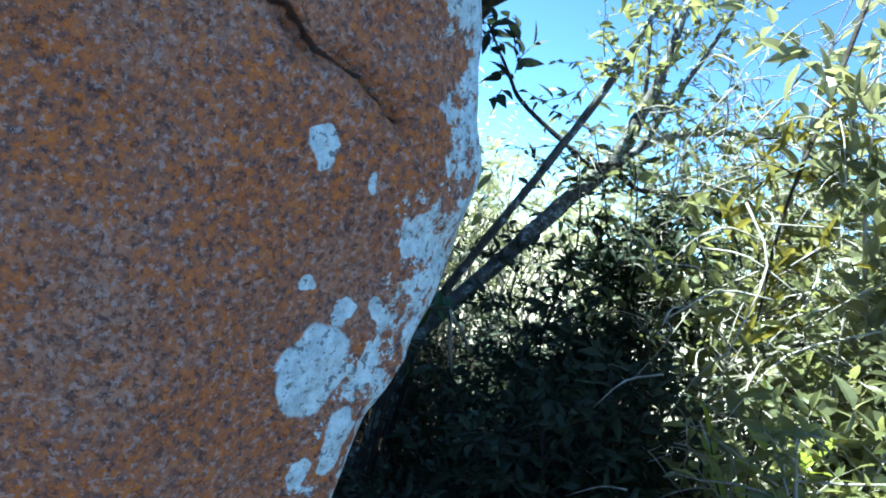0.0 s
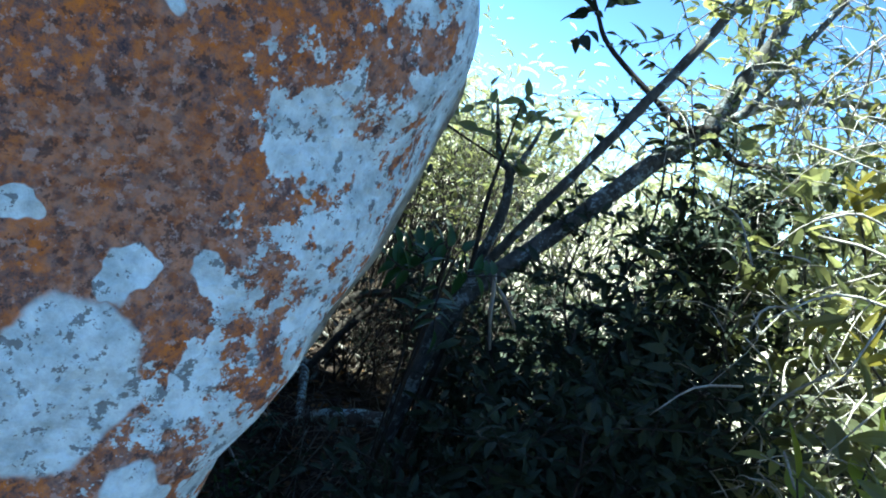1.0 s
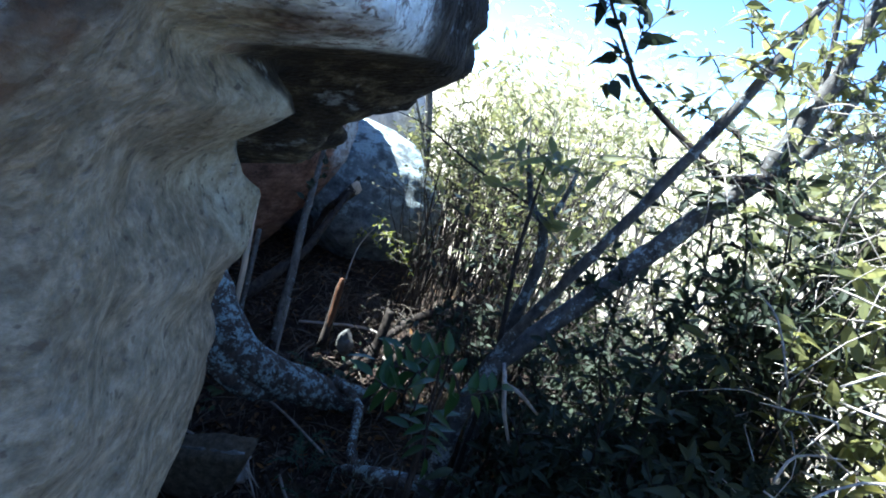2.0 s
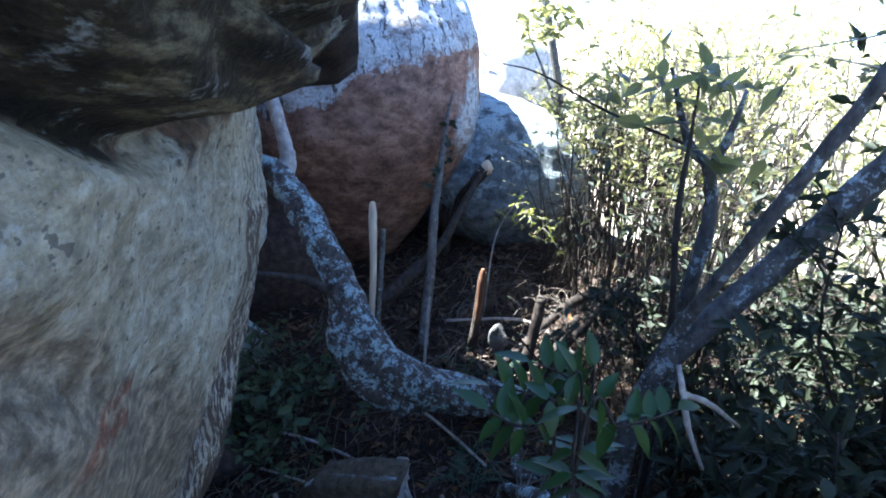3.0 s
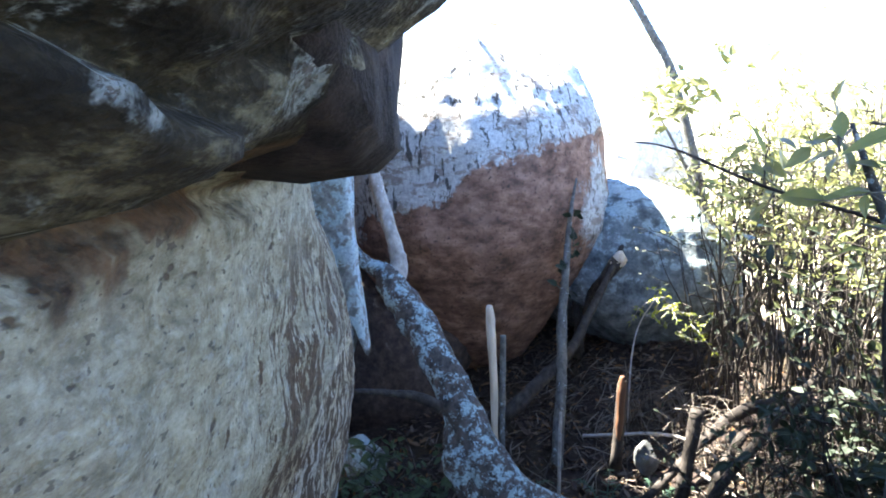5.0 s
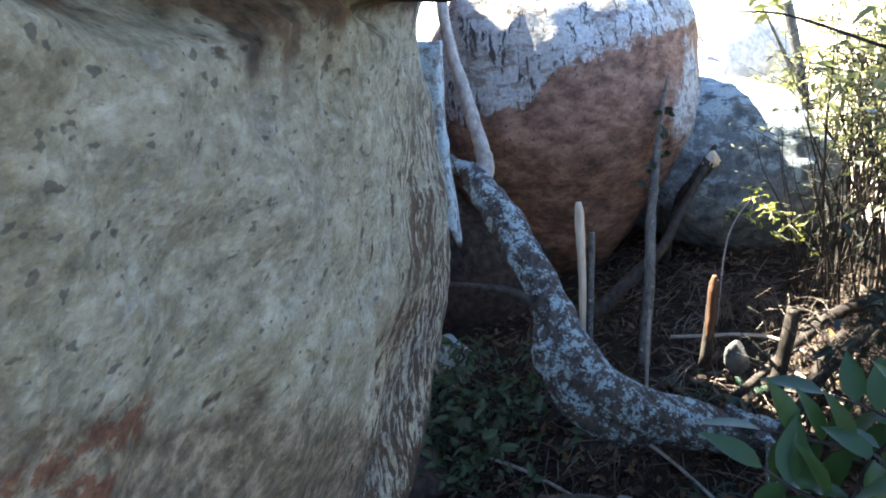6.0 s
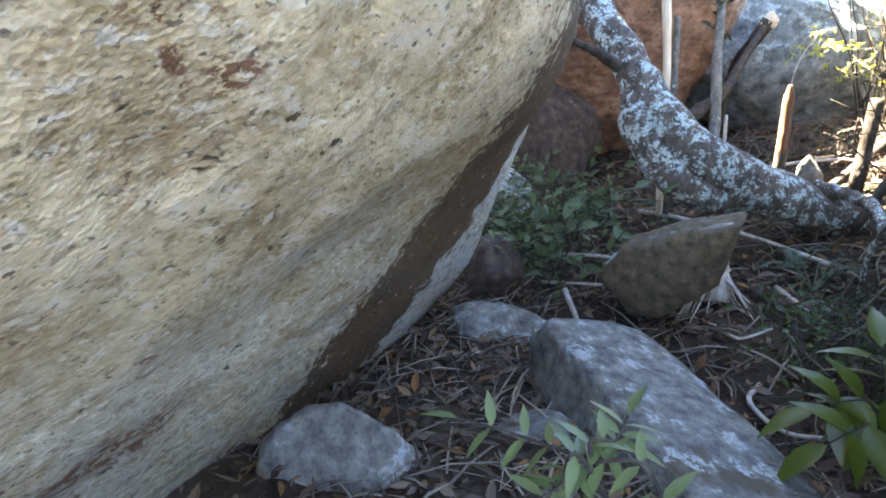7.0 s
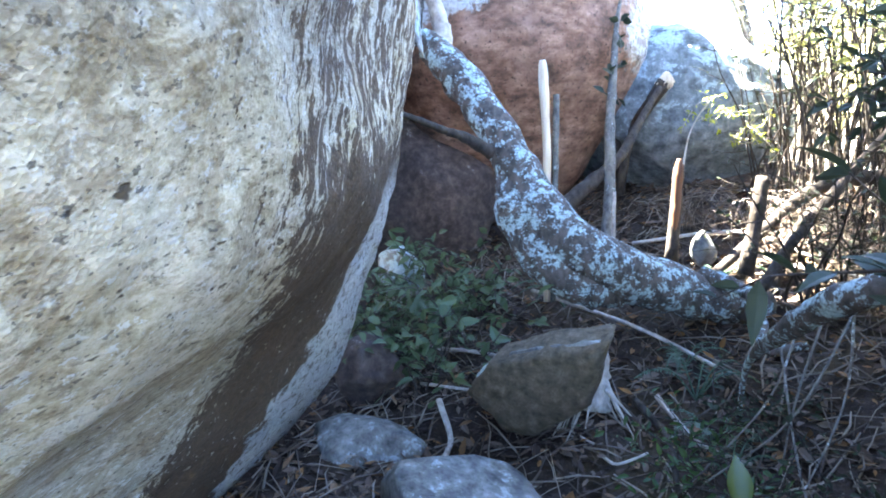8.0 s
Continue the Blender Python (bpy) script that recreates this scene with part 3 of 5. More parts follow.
def build_near_boulder():
    table = FACE + CROWN
    heights = [r[0] for r in table]
    zs = list(np.arange(-0.5, 1.7, 0.03)) + list(np.arange(1.7, 2.4, 0.012)) + list(np.arange(2.4, 5.0, 0.05))
    rows = []
    for z in zs:
        knots = [cubic(heights, [r[k + 1] for r in table], z) for k in range(7)]
        wall = [(s, cubic(ALONG, knots, s)) for s in np.arange(0.08, 3.01, 0.018)]
        n0 = knots[0]
        bow = math.sqrt(max(0.12, 1 - max(0.0, (z - 3.2) / 1.9) ** 2))
        nose = [(0.1, -1.0 - 1.2 * bow), (-0.01, min(-1.2 - 0.3 * bow, n0 - 0.75)), (-0.03, n0 - 0.45), (-0.03, n0 - 0.16), (0.0, n0 - 0.03), wall[0]]
        end = [wall[-1], (3.08, wall[-1][1] - 0.10), (3.1, wall[-1][1] - 0.4), (3.0, -1.0 - 0.8 * bow), (2.5, -1.0 - 1.5 * bow), (1.6, -1.0 - 1.8 * bow), (0.6, -1.0 - 1.6 * bow)]
        a = [(q[0], q[1]) for q in smooth_line([(*p, 0, 0) for p in nose], 26)]
        b = [(q[0], q[1]) for q in smooth_line([(*p, 0, 0) for p in end], 8)]
        rows.append(a[:-1] + wall + b[1:])
    w = len(rows[0])
    verts = []
    for z, row in zip(zs, rows):
        for i, (s, n) in enumerate(row):
            p = Vector((s, n, z))
            a, b = row[max(i - 1, 0)], row[min(i + 1, w - 1)]
            out = Vector((-(b[1] - a[1]), b[0] - a[0], 0)).normalized()
            d = 0.016 * noise.noise(p * 2.6) + 0.014 * noise.noise(p * 7 + Vector((4, 0, 0))) + 0.009 * noise.noise(p * 19)
            # the curved crack across the nose
            if s < 0.12 and z > 1.7:
                for (na, za), (nb, zb) in zip(CRACK, CRACK[1:]):
                    f = max(0.0, min(1.0, ((n - na) * (nb - na) + (z - za) * (zb - za)) / ((nb - na) ** 2 + (zb - za) ** 2)))
                    h = math.hypot(n - na - f * (nb - na), z - za - f * (zb - za))
                    d -= 0.02 * max(0.0, 1 - h / 0.010)
            # the lip of the brow: it steps out above this line, with ledges and a groove along it
            f = max(0.0, min(1.0, (s - 0.35) / 0.5))
            lip = 2.235 - 0.2 * f * f * (3 - 2 * f) + 0.035 * noise.noise(Vector((s * 4, 5.0, 0.0)))
            along = max(0.0, min(1.0, (s - 0.10) / 0.12)) * max(0.0, min(1.0, (1.5 - s) / 0.2))
            h = z - lip
            d += along * 0.055 * max(0.0, min(1.0, h / 0.02 + 0.5)) * max(0.0, min(1.0, (0.9 - h) / 0.6))
            d -= along * 0.05 * max(0.0, 1 - abs(h + 0.025) / 0.03)
            if s > 0.55:
                d -= along * 0.035 * math.exp(-((h - 0.085 - 0.02 * noise.noise(Vector((s * 7, 1.0, 3.0)))) / 0.014) ** 2)
            if -0.35 < h < 0.0 and s > 0.15:
                d += (0.034 if s < 0.7 else 0.008) * noise.noise(Vector((s * 3.2, 2.0, z * 13 + s * 6))) * math.sin(math.pi * -h / 0.35)
            if h > 0 and s > 0.3:
                g = min(1.0, (s - 0.3) / 0.3) * min(1.0, h / 0.04)
                d += g * (0.05 * abs(noise.noise(Vector((s * 4, n * 9, z * 12 + s * 5)))) + 0.026 * noise.noise(Vector((s * 9, n * 20, z * 24))))
            verts.append(p + out * d)
    faces = []
    for j in range(len(zs) - 1):
        for i in range(w - 1):
            o = j * w + i
            faces.append((o + 1, o, o + w, o + w + 1))
        faces.append((j * w, j * w + w - 1, j * w + w + w - 1, j * w + w))
    ring = [verts[(len(zs) - 1) * w + i] for i in range(w)]
    apex = sum(ring, Vector()) / w
    for f in (0.6, 0.25):
        for v in ring:
            q = apex.lerp(v, f)
            verts.append(Vector((q.x, q.y, 5.0 + 0.3 * (1 - f * f) + 0.05 * noise.noise(q * 3))))
    for j in range(len(zs) - 1, len(zs) + 1):
        for i in range(w):
            k = (i + 1) % w
            faces.append((j * w + k, j * w + i, (j + 1) * w + i, (j + 1) * w + k))
    faces.append(tuple(range((len(zs) + 1) * w, (len(zs) + 2) * w))[::-1])
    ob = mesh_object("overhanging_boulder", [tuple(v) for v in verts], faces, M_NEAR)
    ob.matrix_world = Matrix(((-0.70, 0.714, 0, 0.39), (0.714, 0.70, 0, 1.75), (0, 0, 1, 0), (0, 0, 0, 1)))
    tagged(ob, "huge overhanging granite boulder, rust-orange nose, white lichen, bare cream wall below", "boulder")


build_near_boulder()

# ---- the boulders behind ----
rock("brown_boulder", (-3.07, 5.73, 1.46), (0.95, 0.95, 1.24), M_BROWN, 5, turn=20, cuts=5, rough=0.07, level=6, flat=0.97, taper=0.42,
     label="large rounded rust-brown boulder with white lichened sunlit cap", category="boulder")
rock("grey_boulder", (-2.42, 6.65, 0.95), (0.84, 0.76, 0.66), M_GREY, 12, turn=15, lean=(-4, 4), cuts=5, rough=0.08, level=6, flat=0.88, taper=0.3,
     label="blue-grey lichened boulder leaning against the brown one", category="boulder")
# unseen boulder, added to cast shade on the grey one
rock("rear_shading_boulder", (-4.16, 6.82, 1.3), (0.85, 0.85, 1.55), M_BROWN2, 41, turn=40, cuts=6, rough=0.08, level=4, flat=0.93,
     label="unseen rust-brown boulder added behind the rounded one to shade the grey one", category="boulder")
# dark colour stands for the shaded hollow under the grey boulder
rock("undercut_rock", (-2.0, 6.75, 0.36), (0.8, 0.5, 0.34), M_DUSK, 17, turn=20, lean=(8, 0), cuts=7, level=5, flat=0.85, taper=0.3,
     label="rock under the grey boulder, coloured dark for the shaded hollow", category="boulder")
rock("pale_boulder", (-4.35, 9.0, 0.95), (1.2, 1.1, 1.3), M_PALE, 23, turn=30, cuts=6, level=5, flat=0.92,
     label="pale sunlit boulder far behind the others", category="boulder")
# foot closes the gap; unseen height added to shade log and hollow
rock("side_shading_boulder", (-3.73, 3.81, 2.6), (1.05, 0.97, 4.1), M_BROWN2, 37, turn=134, cuts=6, rough=0.08, level=5, flat=0.93,
     label="dark rust-brown boulder closing the gap, its unseen top added to block the sun", category="boulder")
# added to fill a gap; its dark colour stands in for shade
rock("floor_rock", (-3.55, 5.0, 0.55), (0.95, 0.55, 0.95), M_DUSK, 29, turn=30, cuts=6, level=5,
     label="filler rock under the rounded boulder, coloured dark to read as shaded", category="rock")

# ---- stones on the ground ----
def slab_stone(name, label, centre, outline, thick, turn, lean, material, seed):
    """A split slab: a flat-faced outline in x and z with worn, uneven edges."""
    bm = bmesh.new()
    n = len(outline)
    ring = []
    for i in range(n):
        (xa, za), (xb, zb) = outline[i], outline[(i + 1) % n]
        ring += [(xa + (xb - xa) * k / 8, za + (zb - za) * k / 8) for k in range(8)]
    levels = [(-0.5, 0.86), (-0.42, 0.97), (-0.2, 1.0), (0.15, 0.99), (0.4, 0.95), (0.5, 0.84)]
    rows = [[bm.verts.new((x * f, y * thick, z * f)) for x, z in ring] for y, f in levels]
    for a, b in zip(rows, rows[1:]):
        for k in range(len(ring)):
            bm.faces.new((a[k], a[(k + 1) % len(ring)], b[(k + 1) % len(ring)], b[k]))
    for row, y in ((rows[0], -0.5), (rows[-1], 0.5)):
        prev = row
        for f in (0.6, 0.3):
            cur = [bm.verts.new((v.co.x * f, y * thick, v.co.z * f)) for v in row]
            for k in range(len(ring)):
                q = (prev[k], cur[k], cur[(k + 1) % len(ring)], prev[(k + 1) % len(ring)])
                bm.faces.new(q)
            prev = cur
        bm.faces.new(prev)
    bmesh.ops.recalc_face_normals(bm, faces=bm.faces)
    o = Vector((seed, seed * 2, 0))
    for v in bm.verts:
        v.co += v.co.normalized() * (0.012 * noise.noise(v.co * 9 + o) + 0.008 * noise.noise(v.co * 24 + o))
    me = bpy.data.meshes.new(name)
    bm.to_mesh(me)
    bm.free()
    me.materials.append(material)
    me.polygons.foreach_set("use_smooth", [True] * len(me.polygons))
    ob = new(name, me)
    ob.matrix_world = pose(*centre, lean[0], lean[1], turn)
    return tagged(ob, label, "stone")


# shade under the brow is put into this block's black colour
slab_stone("hanging_block", "angular block of rock under the brow, coloured black as unlit", (-0.36, 2.80, 2.24),
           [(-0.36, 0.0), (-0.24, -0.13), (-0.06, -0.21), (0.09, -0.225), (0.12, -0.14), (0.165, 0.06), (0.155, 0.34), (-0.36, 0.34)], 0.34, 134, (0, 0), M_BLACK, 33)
slab_stone("hanging_slab", "narrow blue-grey lichened slab splitting from the wall's end", (-1.76, 3.79, 1.57),
           [(-0.10, 0.40), (0.085, 0.39), (0.08, 0.15), (0.095, -0.1), (0.118, -0.36), (0.085, -0.22), (0.05, -0.38), (0.0, -0.3), (-0.08, 0.0)], 0.12, 43, (0, 0), M_SLAB, 31)
standing = slab_stone("standing_stone", "tilted tan-brown stone with a pale worn upper edge", (-1.23, 3.97, 0.13),
                      [(-0.25, -0.06), (-0.14, 0.08), (0.06, 0.16), (0.26, 0.21), (0.20, -0.02), (0.0, -0.20), (-0.12, -0.22)], 0.17, 22, (16, 0), M_TAN, 44)
limb("lichen_crust", [(-0.08, -0.02, 0.095, 0.008), (0.0, -0.03, 0.128, 0.010), (0.08, -0.035, 0.154, 0.012), (0.16, -0.035, 0.177, 0.014), (0.23, -0.03, 0.195, 0.010)], M_STONE, standing, sides=10, rough=0.3, seed=5, label="pale lichen crust")
limb("lichen_crust", [(-0.22, -0.02, -0.04, 0.008), (-0.19, -0.03, 0.0, 0.018), (-0.15, -0.03, 0.05, 0.010)], M_SLAB, standing, sides=10, rough=0.3, seed=6, label="pale lichen crust")
slab_stone("ridge_stone", "long grey stone with white lichen crossing the path", (-0.88, 3.42, -0.2),
           [(-0.44, -0.2), (-0.47, 0.08), (-0.38, 0.17), (-0.1, 0.14), (0.25, 0.10), (0.62, 0.04), (0.72, -0.2)], 0.42, -19, (-12, 4), M_STONE, 43)
rock("flat_stone", (-1.76, 3.60, -0.21), (0.27, 0.17, 0.12), M_STONE, 47, turn=15, cuts=9, level=5, flat=0.68,
     label="low blue-grey lichened stone half sunk in litter", category="stone")
rock("small_dark_stone", (-2.0, 3.83, -0.02), (0.16, 0.12, 0.18), M_DUSK, 53, turn=70, cuts=9, level=5, flat=0.66,
     label="small dark stone with a pale rim beside the wall foot", category="stone")
rock("wedge_stone", (-1.20, 2.58, -0.22), (0.23, 0.15, 0.19), M_STONE, 59, turn=48, lean=(0, -16), cuts=10, level=5, flat=0.68,
     label="wedge of grey stone with round white lichen spots", category="stone")
rock("broken_stone", (-1.06, 3.14, -0.26), (0.20, 0.12, 0.13), M_STONE, 61, turn=10, cuts=10, level=5, flat=0.66,
     label="broken blue-grey stone under a fallen frond", category="stone")
rock("floor_slab", (-0.95, 2.78, -0.30), (0.36, 0.2, 0.11), M_STONE, 67, turn=30, cuts=8, level=5, flat=0.7,
     label="flat blue-grey slab lying in front of the wall", category="stone")
rock("blue_stone", (-2.58, 4.42, 0.2), (0.13, 0.10, 0.2), M_SLAB, 71, turn=20, cuts=8, level=4,
     label="small pale blue stone among the low plants", category="stone")
rock("pale_stone", (-1.36, 5.30, 0.36), (0.06, 0.05, 0.09), M_STONE, 73, turn=20, cuts=8, level=4,
     label="small pale stone beside the orange stake", category="stone")

# ---- the fallen log ----
log = thing("fallen_log", "leaning lichen-crusted tree trunk lying over the ground", "log", at=(-1.05, 4.95, 0.2))


def on(ob):
    """Children are given in world places."""
    return Matrix.Translation(ob.location).inverted()


def under(ob, parent):
    ob.parent = parent
    ob.matrix_parent_inverse = Matrix.Translation(parent.location).inverted()
    return ob


under(limb("trunk", [(-2.25, 4.36, 1.36, 0.045), (-2.16, 4.36, 1.28, 0.07), (-1.91, 4.36, 1.07, 0.082), (-1.66, 4.35, 0.76, 0.095), (-1.47, 4.36, 0.54, 0.105),
                     (-1.33, 4.46, 0.43, 0.105), (-1.21, 4.64, 0.34, 0.10), (-1.09, 4.86, 0.25, 0.09), (-0.96, 5.06, 0.19, 0.08)], M_LOG, sides=24, n=12, rough=0.14, seed=3), log)
under(limb("burl", [(-1.70, 4.33, 0.78, 0.05), (-1.63, 4.30, 0.64, 0.092), (-1.53, 4.32, 0.48, 0.102), (-1.40, 4.39, 0.36, 0.092), (-1.27, 4.52, 0.3, 0.05)], M_LOG, sides=18, n=9, rough=0.1, seed=9), log)
under(limb("upright_branch", [(-2.2, 4.38, 1.30, 0.055), (-2.22, 4.44, 1.37, 0.045), (-2.26, 4.45, 1.47, 0.036), (-2.36, 4.46, 1.66, 0.034), (-2.46, 4.47, 1.85, 0.032), (-2.58, 4.5, 2.12, 0.03), (-2.75, 4.6, 2.6, 0.024)], M_TWIG, sides=12, seed=4), log)
under(limb("stub", [(-2.23, 4.35, 1.36, 0.045), (-2.33, 4.33, 1.38, 0.035), (-2.42, 4.31, 1.45, 0.028)], M_LOG, sides=10, seed=5), log)
under(limb("root_branch", [(-1.12, 4.84, 0.35, 0.04), (-1.0, 4.83, 0.34, 0.03), (-0.88, 4.77, 0.32, 0.026), (-0.77, 4.58, 0.30, 0.024), (-0.66, 4.41, 0.26, 0.02), (-0.56, 4.44, 0.29, 0.012)], M_LOG, sides=10, seed=6), log)
under(limb("dead_stick", [(-1.72, 4.25, 0.86, 0.03), (-1.76, 4.16, 0.92, 0.022), (-1.79, 4.05, 0.96, 0.015), (-1.8, 3.9, 1.01, 0.012), (-1.8, 3.8, 1.03, 0.008)], M_DARKBARK, sides=8, seed=7), log)

# ---- cut stakes ----
def stake(name, label, pts, material, cut=None):
    ob = thing(name, label, "stake", at=pts[-1][:3])
    under(limb("shaft", pts[1:] if cut else pts, material, sides=8, rough=0.08, n=4, seed=pts[0][0] * 10), ob)
    if cut:
        under(limb("cut_end", pts[:2] + [pts[2][:3] + (pts[2][3] * 0.6,)], cut, sides=8, rough=0.1, n=4, seed=3, label="pale split wood"), ob)
    return ob


stake("split_stake", "tall upright stake split to fresh pale wood", [(-1.742, 4.58, 1.235, 0.012), (-1.74, 4.58, 1.19, 0.021), (-1.72, 4.57, 1.05, 0.022), (-1.70, 4.56, 0.85, 0.018), (-1.68, 4.54, 0.55, 0.016), (-1.67, 4.53, 0.2, 0.016)], M_CUT)
stake("grey_stake", "thin grey cut stem beside the split stake", [(-1.71, 4.63, 1.09, 0.014), (-1.70, 4.62, 1.0, 0.015), (-1.67, 4.58, 0.7, 0.014), (-1.65, 4.55, 0.2, 0.014)], M_BARK)
orange = stake("orange_stake", "short dark upright stake with an orange split face", [(-1.472, 5.24, 0.76, 0.02), (-1.47, 5.24, 0.73, 0.026), (-1.47, 5.225, 0.56, 0.028), (-1.475, 5.21, 0.3, 0.031)], M_DARKBARK)
under(limb("split_face", [(-1.462, 5.226, 0.79, 0.012), (-1.46, 5.222, 0.74, 0.02), (-1.459, 5.212, 0.62, 0.021), (-1.459, 5.205, 0.5, 0.016), (-1.462, 5.205, 0.44, 0.006)], M_ORANGE, sides=8, seed=2, label="orange heartwood face"), orange)
stake("thin_stick", "thin grey stick standing upright in litter", [(-1.61, 4.93, 0.65, 0.007), (-1.59, 4.9, 0.5, 0.009), (-1.57, 4.87, 0.2, 0.009)], M_TWIG)
stake("dark_post", "dark cut branch stump standing upright", [(-1.09, 5.27, 0.72, 0.03), (-1.09, 5.24, 0.6, 0.032), (-1.10, 5.18, 0.3, 0.034)], M_DARKBARK)
stake("dark_post", "dark cut branch stump leaning over", [(-0.97, 5.51, 0.56, 0.022), (-1.0, 5.36, 0.42, 0.026), (-1.02, 5.22, 0.15, 0.028)], M_DARKBARK)
stake("cut_stub", "sunlit cut branch end of pale wood", [(-2.22, 5.94, 1.5, 0.034), (-2.24, 5.93, 1.42, 0.042), (-2.28, 5.92, 1.28, 0.034), (-2.34, 5.98, 1.0, 0.024), (-2.3, 6.0, 0.5, 0.03)], M_DARKBARK, M_CUT)
stake("cut_stub", "slanting sunlit cut branch end of pale wood", [(-1.97, 5.99, 1.21, 0.036), (-2.0, 5.97, 1.18, 0.046), (-2.08, 5.92, 1.04, 0.036), (-2.2, 5.95, 0.9, 0.025), (-2.25, 5.9, 0.5, 0.03)], M_DARKBARK, M_CUT)

sapling = thing("forked_sapling", "forked grey sapling growing against the brown boulder", "sapling", at=(-1.8, 5.15, 0.3))
under(limb("stem", [(-1.78, 5.12, 0.15, 0.035), (-1.81, 5.16, 0.35, 0.032), (-1.87, 5.26, 0.65, 0.03), (-1.94, 5.35, 0.94, 0.027), (-2.03, 5.5, 1.25, 0.022), (-2.1, 5.62, 1.5, 0.014), (-2.12, 5.7, 1.7, 0.006)], M_BARK, sides=10, seed=1), sapling)
under(limb("stem", [(-2.02, 4.9, 0.42, 0.03), (-1.96, 5.0, 0.55, 0.04), (-1.93, 5.19, 0.66, 0.036), (-1.92, 5.41, 0.77, 0.03), (-1.94, 5.59, 0.92, 0.025), (-2.0, 5.9, 1.13, 0.02), (-2.06, 6.1, 1.25, 0.014)], M_DARKBARK, sides=10, seed=2), sapling)

# ---- fallen branches at the log's root ----
def branch(name, label, pts, material, sides=10):
    return tagged(limb(name, pts, material, sides=sides, seed=pts[0][1] * 7), label, "branch")


branch("dark_branch", "arching dark branch propped over the ground", [(-1.25, 5.1, 0.25, 0.02), (-1.16, 5.42, 0.44, 0.026), (-1.05, 5.6, 0.60, 0.03), (-0.88, 5.66, 0.69, 0.032), (-0.68, 5.73, 0.68, 0.034), (-0.4, 5.85, 0.55, 0.036)], M_DARKBARK)
branch("dark_branch", "slanting dark branch rising from the log root", [(-0.95, 4.84, 0.2, 0.02), (-0.89, 5.12, 0.48, 0.022), (-0.79, 5.3, 0.70, 0.02), (-0.70, 5.44, 0.88, 0.018), (-0.5, 5.7, 1.2, 0.014)], M_DARKBARK)

branch("lichened_branch", "low lichen-crusted branch slanting down to the litter", [(-0.1, 3.99, 0.66, 0.036), (-0.28, 3.96, 0.60, 0.036), (-0.42, 4.05, 0.50, 0.034), (-0.54, 4.16, 0.39, 0.027), (-0.63, 4.26, 0.30, 0.016), (-0.70, 4.34, 0.2, 0.010), (-0.74, 4.4, 0.0, 0.008)], M_LOG, 12)

# ---- the leaning tree ----
tree = thing("leaning_tree", "leaning grey-barked tree with lichened limbs and olive leaves", "tree", at=(-0.12, 3.98, 0.15))
under(limb("trunk", [(-0.12, 3.98, 0.1, 0.05), (-0.1, 3.97, 0.6, 0.04), (-0.05, 3.93, 1.1, 0.034), (0.03, 3.9, 1.31, 0.033), (0.18, 3.98, 1.55, 0.034), (0.33, 4.06, 1.79, 0.036), (0.46, 4.13, 2.0, 0.038), (0.59, 4.2, 2.2, 0.036), (0.65, 4.2, 2.42, 0.03), (0.69, 4.2, 2.6, 0.024), (0.72, 4.22, 3.0, 0.012)], M_TREE, sides=12, seed=11), tree)
under(limb("limb", [(-0.02, 3.91, 1.25, 0.022), (0.06, 3.85, 1.45, 0.019), (0.2, 3.72, 1.74, 0.017), (0.33, 3.68, 2.02, 0.016), (0.5, 3.65, 2.42, 0.014), (0.6, 3.65, 2.75, 0.009)], M_TREE, sides=10, seed=12), tree)
under(limb("limb", [(0.62, 4.2, 2.2, 0.02), (0.5, 4.1, 2.15, 0.014), (0.39, 4.0, 2.2, 0.012), (0.16, 4.0, 2.33, 0.01), (0.06, 4.0, 2.45, 0.007), (-0.07, 4.0, 2.62, 0.004)], M_DARKBARK, sides=8, seed=15), tree)
under(limb("limb", [(0.6, 4.2, 2.2, 0.02), (0.69, 4.28, 2.3, 0.018), (0.75, 4.3, 2.48, 0.015), (0.87, 4.3, 2.8, 0.01), (0.95, 4.3, 3.1, 0.006)], M_TREE, sides=8, seed=13), tree)
under(limb("limb", [(0.59, 4.2, 2.18, 0.016), (0.73, 4.2, 2.11, 0.012), (0.88, 4.2, 2.13, 0.009), (1.03, 4.2, 2.12, 0.005)], M_DARKBARK, sides=8, seed=14), tree)
under(limb("limb", [(0.62, 4.22, 2.22, 0.02), (0.82, 4.4, 2.4, 0.016), (1.13, 4.4, 2.49, 0.014), (1.41, 4.4, 2.55, 0.011), (1.68, 4.4, 2.66, 0.007)], M_TWIG, sides=8, seed=16), tree)
under(limb("limb", [(0.64, 4.25, 2.2, 0.018), (0.655, 4.3, 2.5, 0.012), (0.57, 4.3, 2.95, 0.007)], M_TREE, sides=8, seed=19), tree)
under(limb("limb", [(1.13, 4.4, 2.49, 0.01), (1.25, 4.2, 2.3, 0.007), (1.35, 4.05, 2.1, 0.005), (1.4, 3.95, 1.9, 0.003)], M_TWIG, sides=8, seed=20), tree)
under(limb("hanging_twig", [(0.17, 3.42, 1.52, 0.005), (0.193, 3.408, 1.47, 0.007), (0.205, 3.46, 1.37, 0.006), (0.233, 3.535, 1.245, 0.004)], M_TWIG, sides=6, seed=17), tree)
under(limb("hanging_twig", [(0.193, 3.408, 1.47, 0.006), (0.225, 3.5, 1.42, 0.006), (0.269, 3.642, 1.315, 0.004)], M_TWIG, sides=6, seed=18), tree)

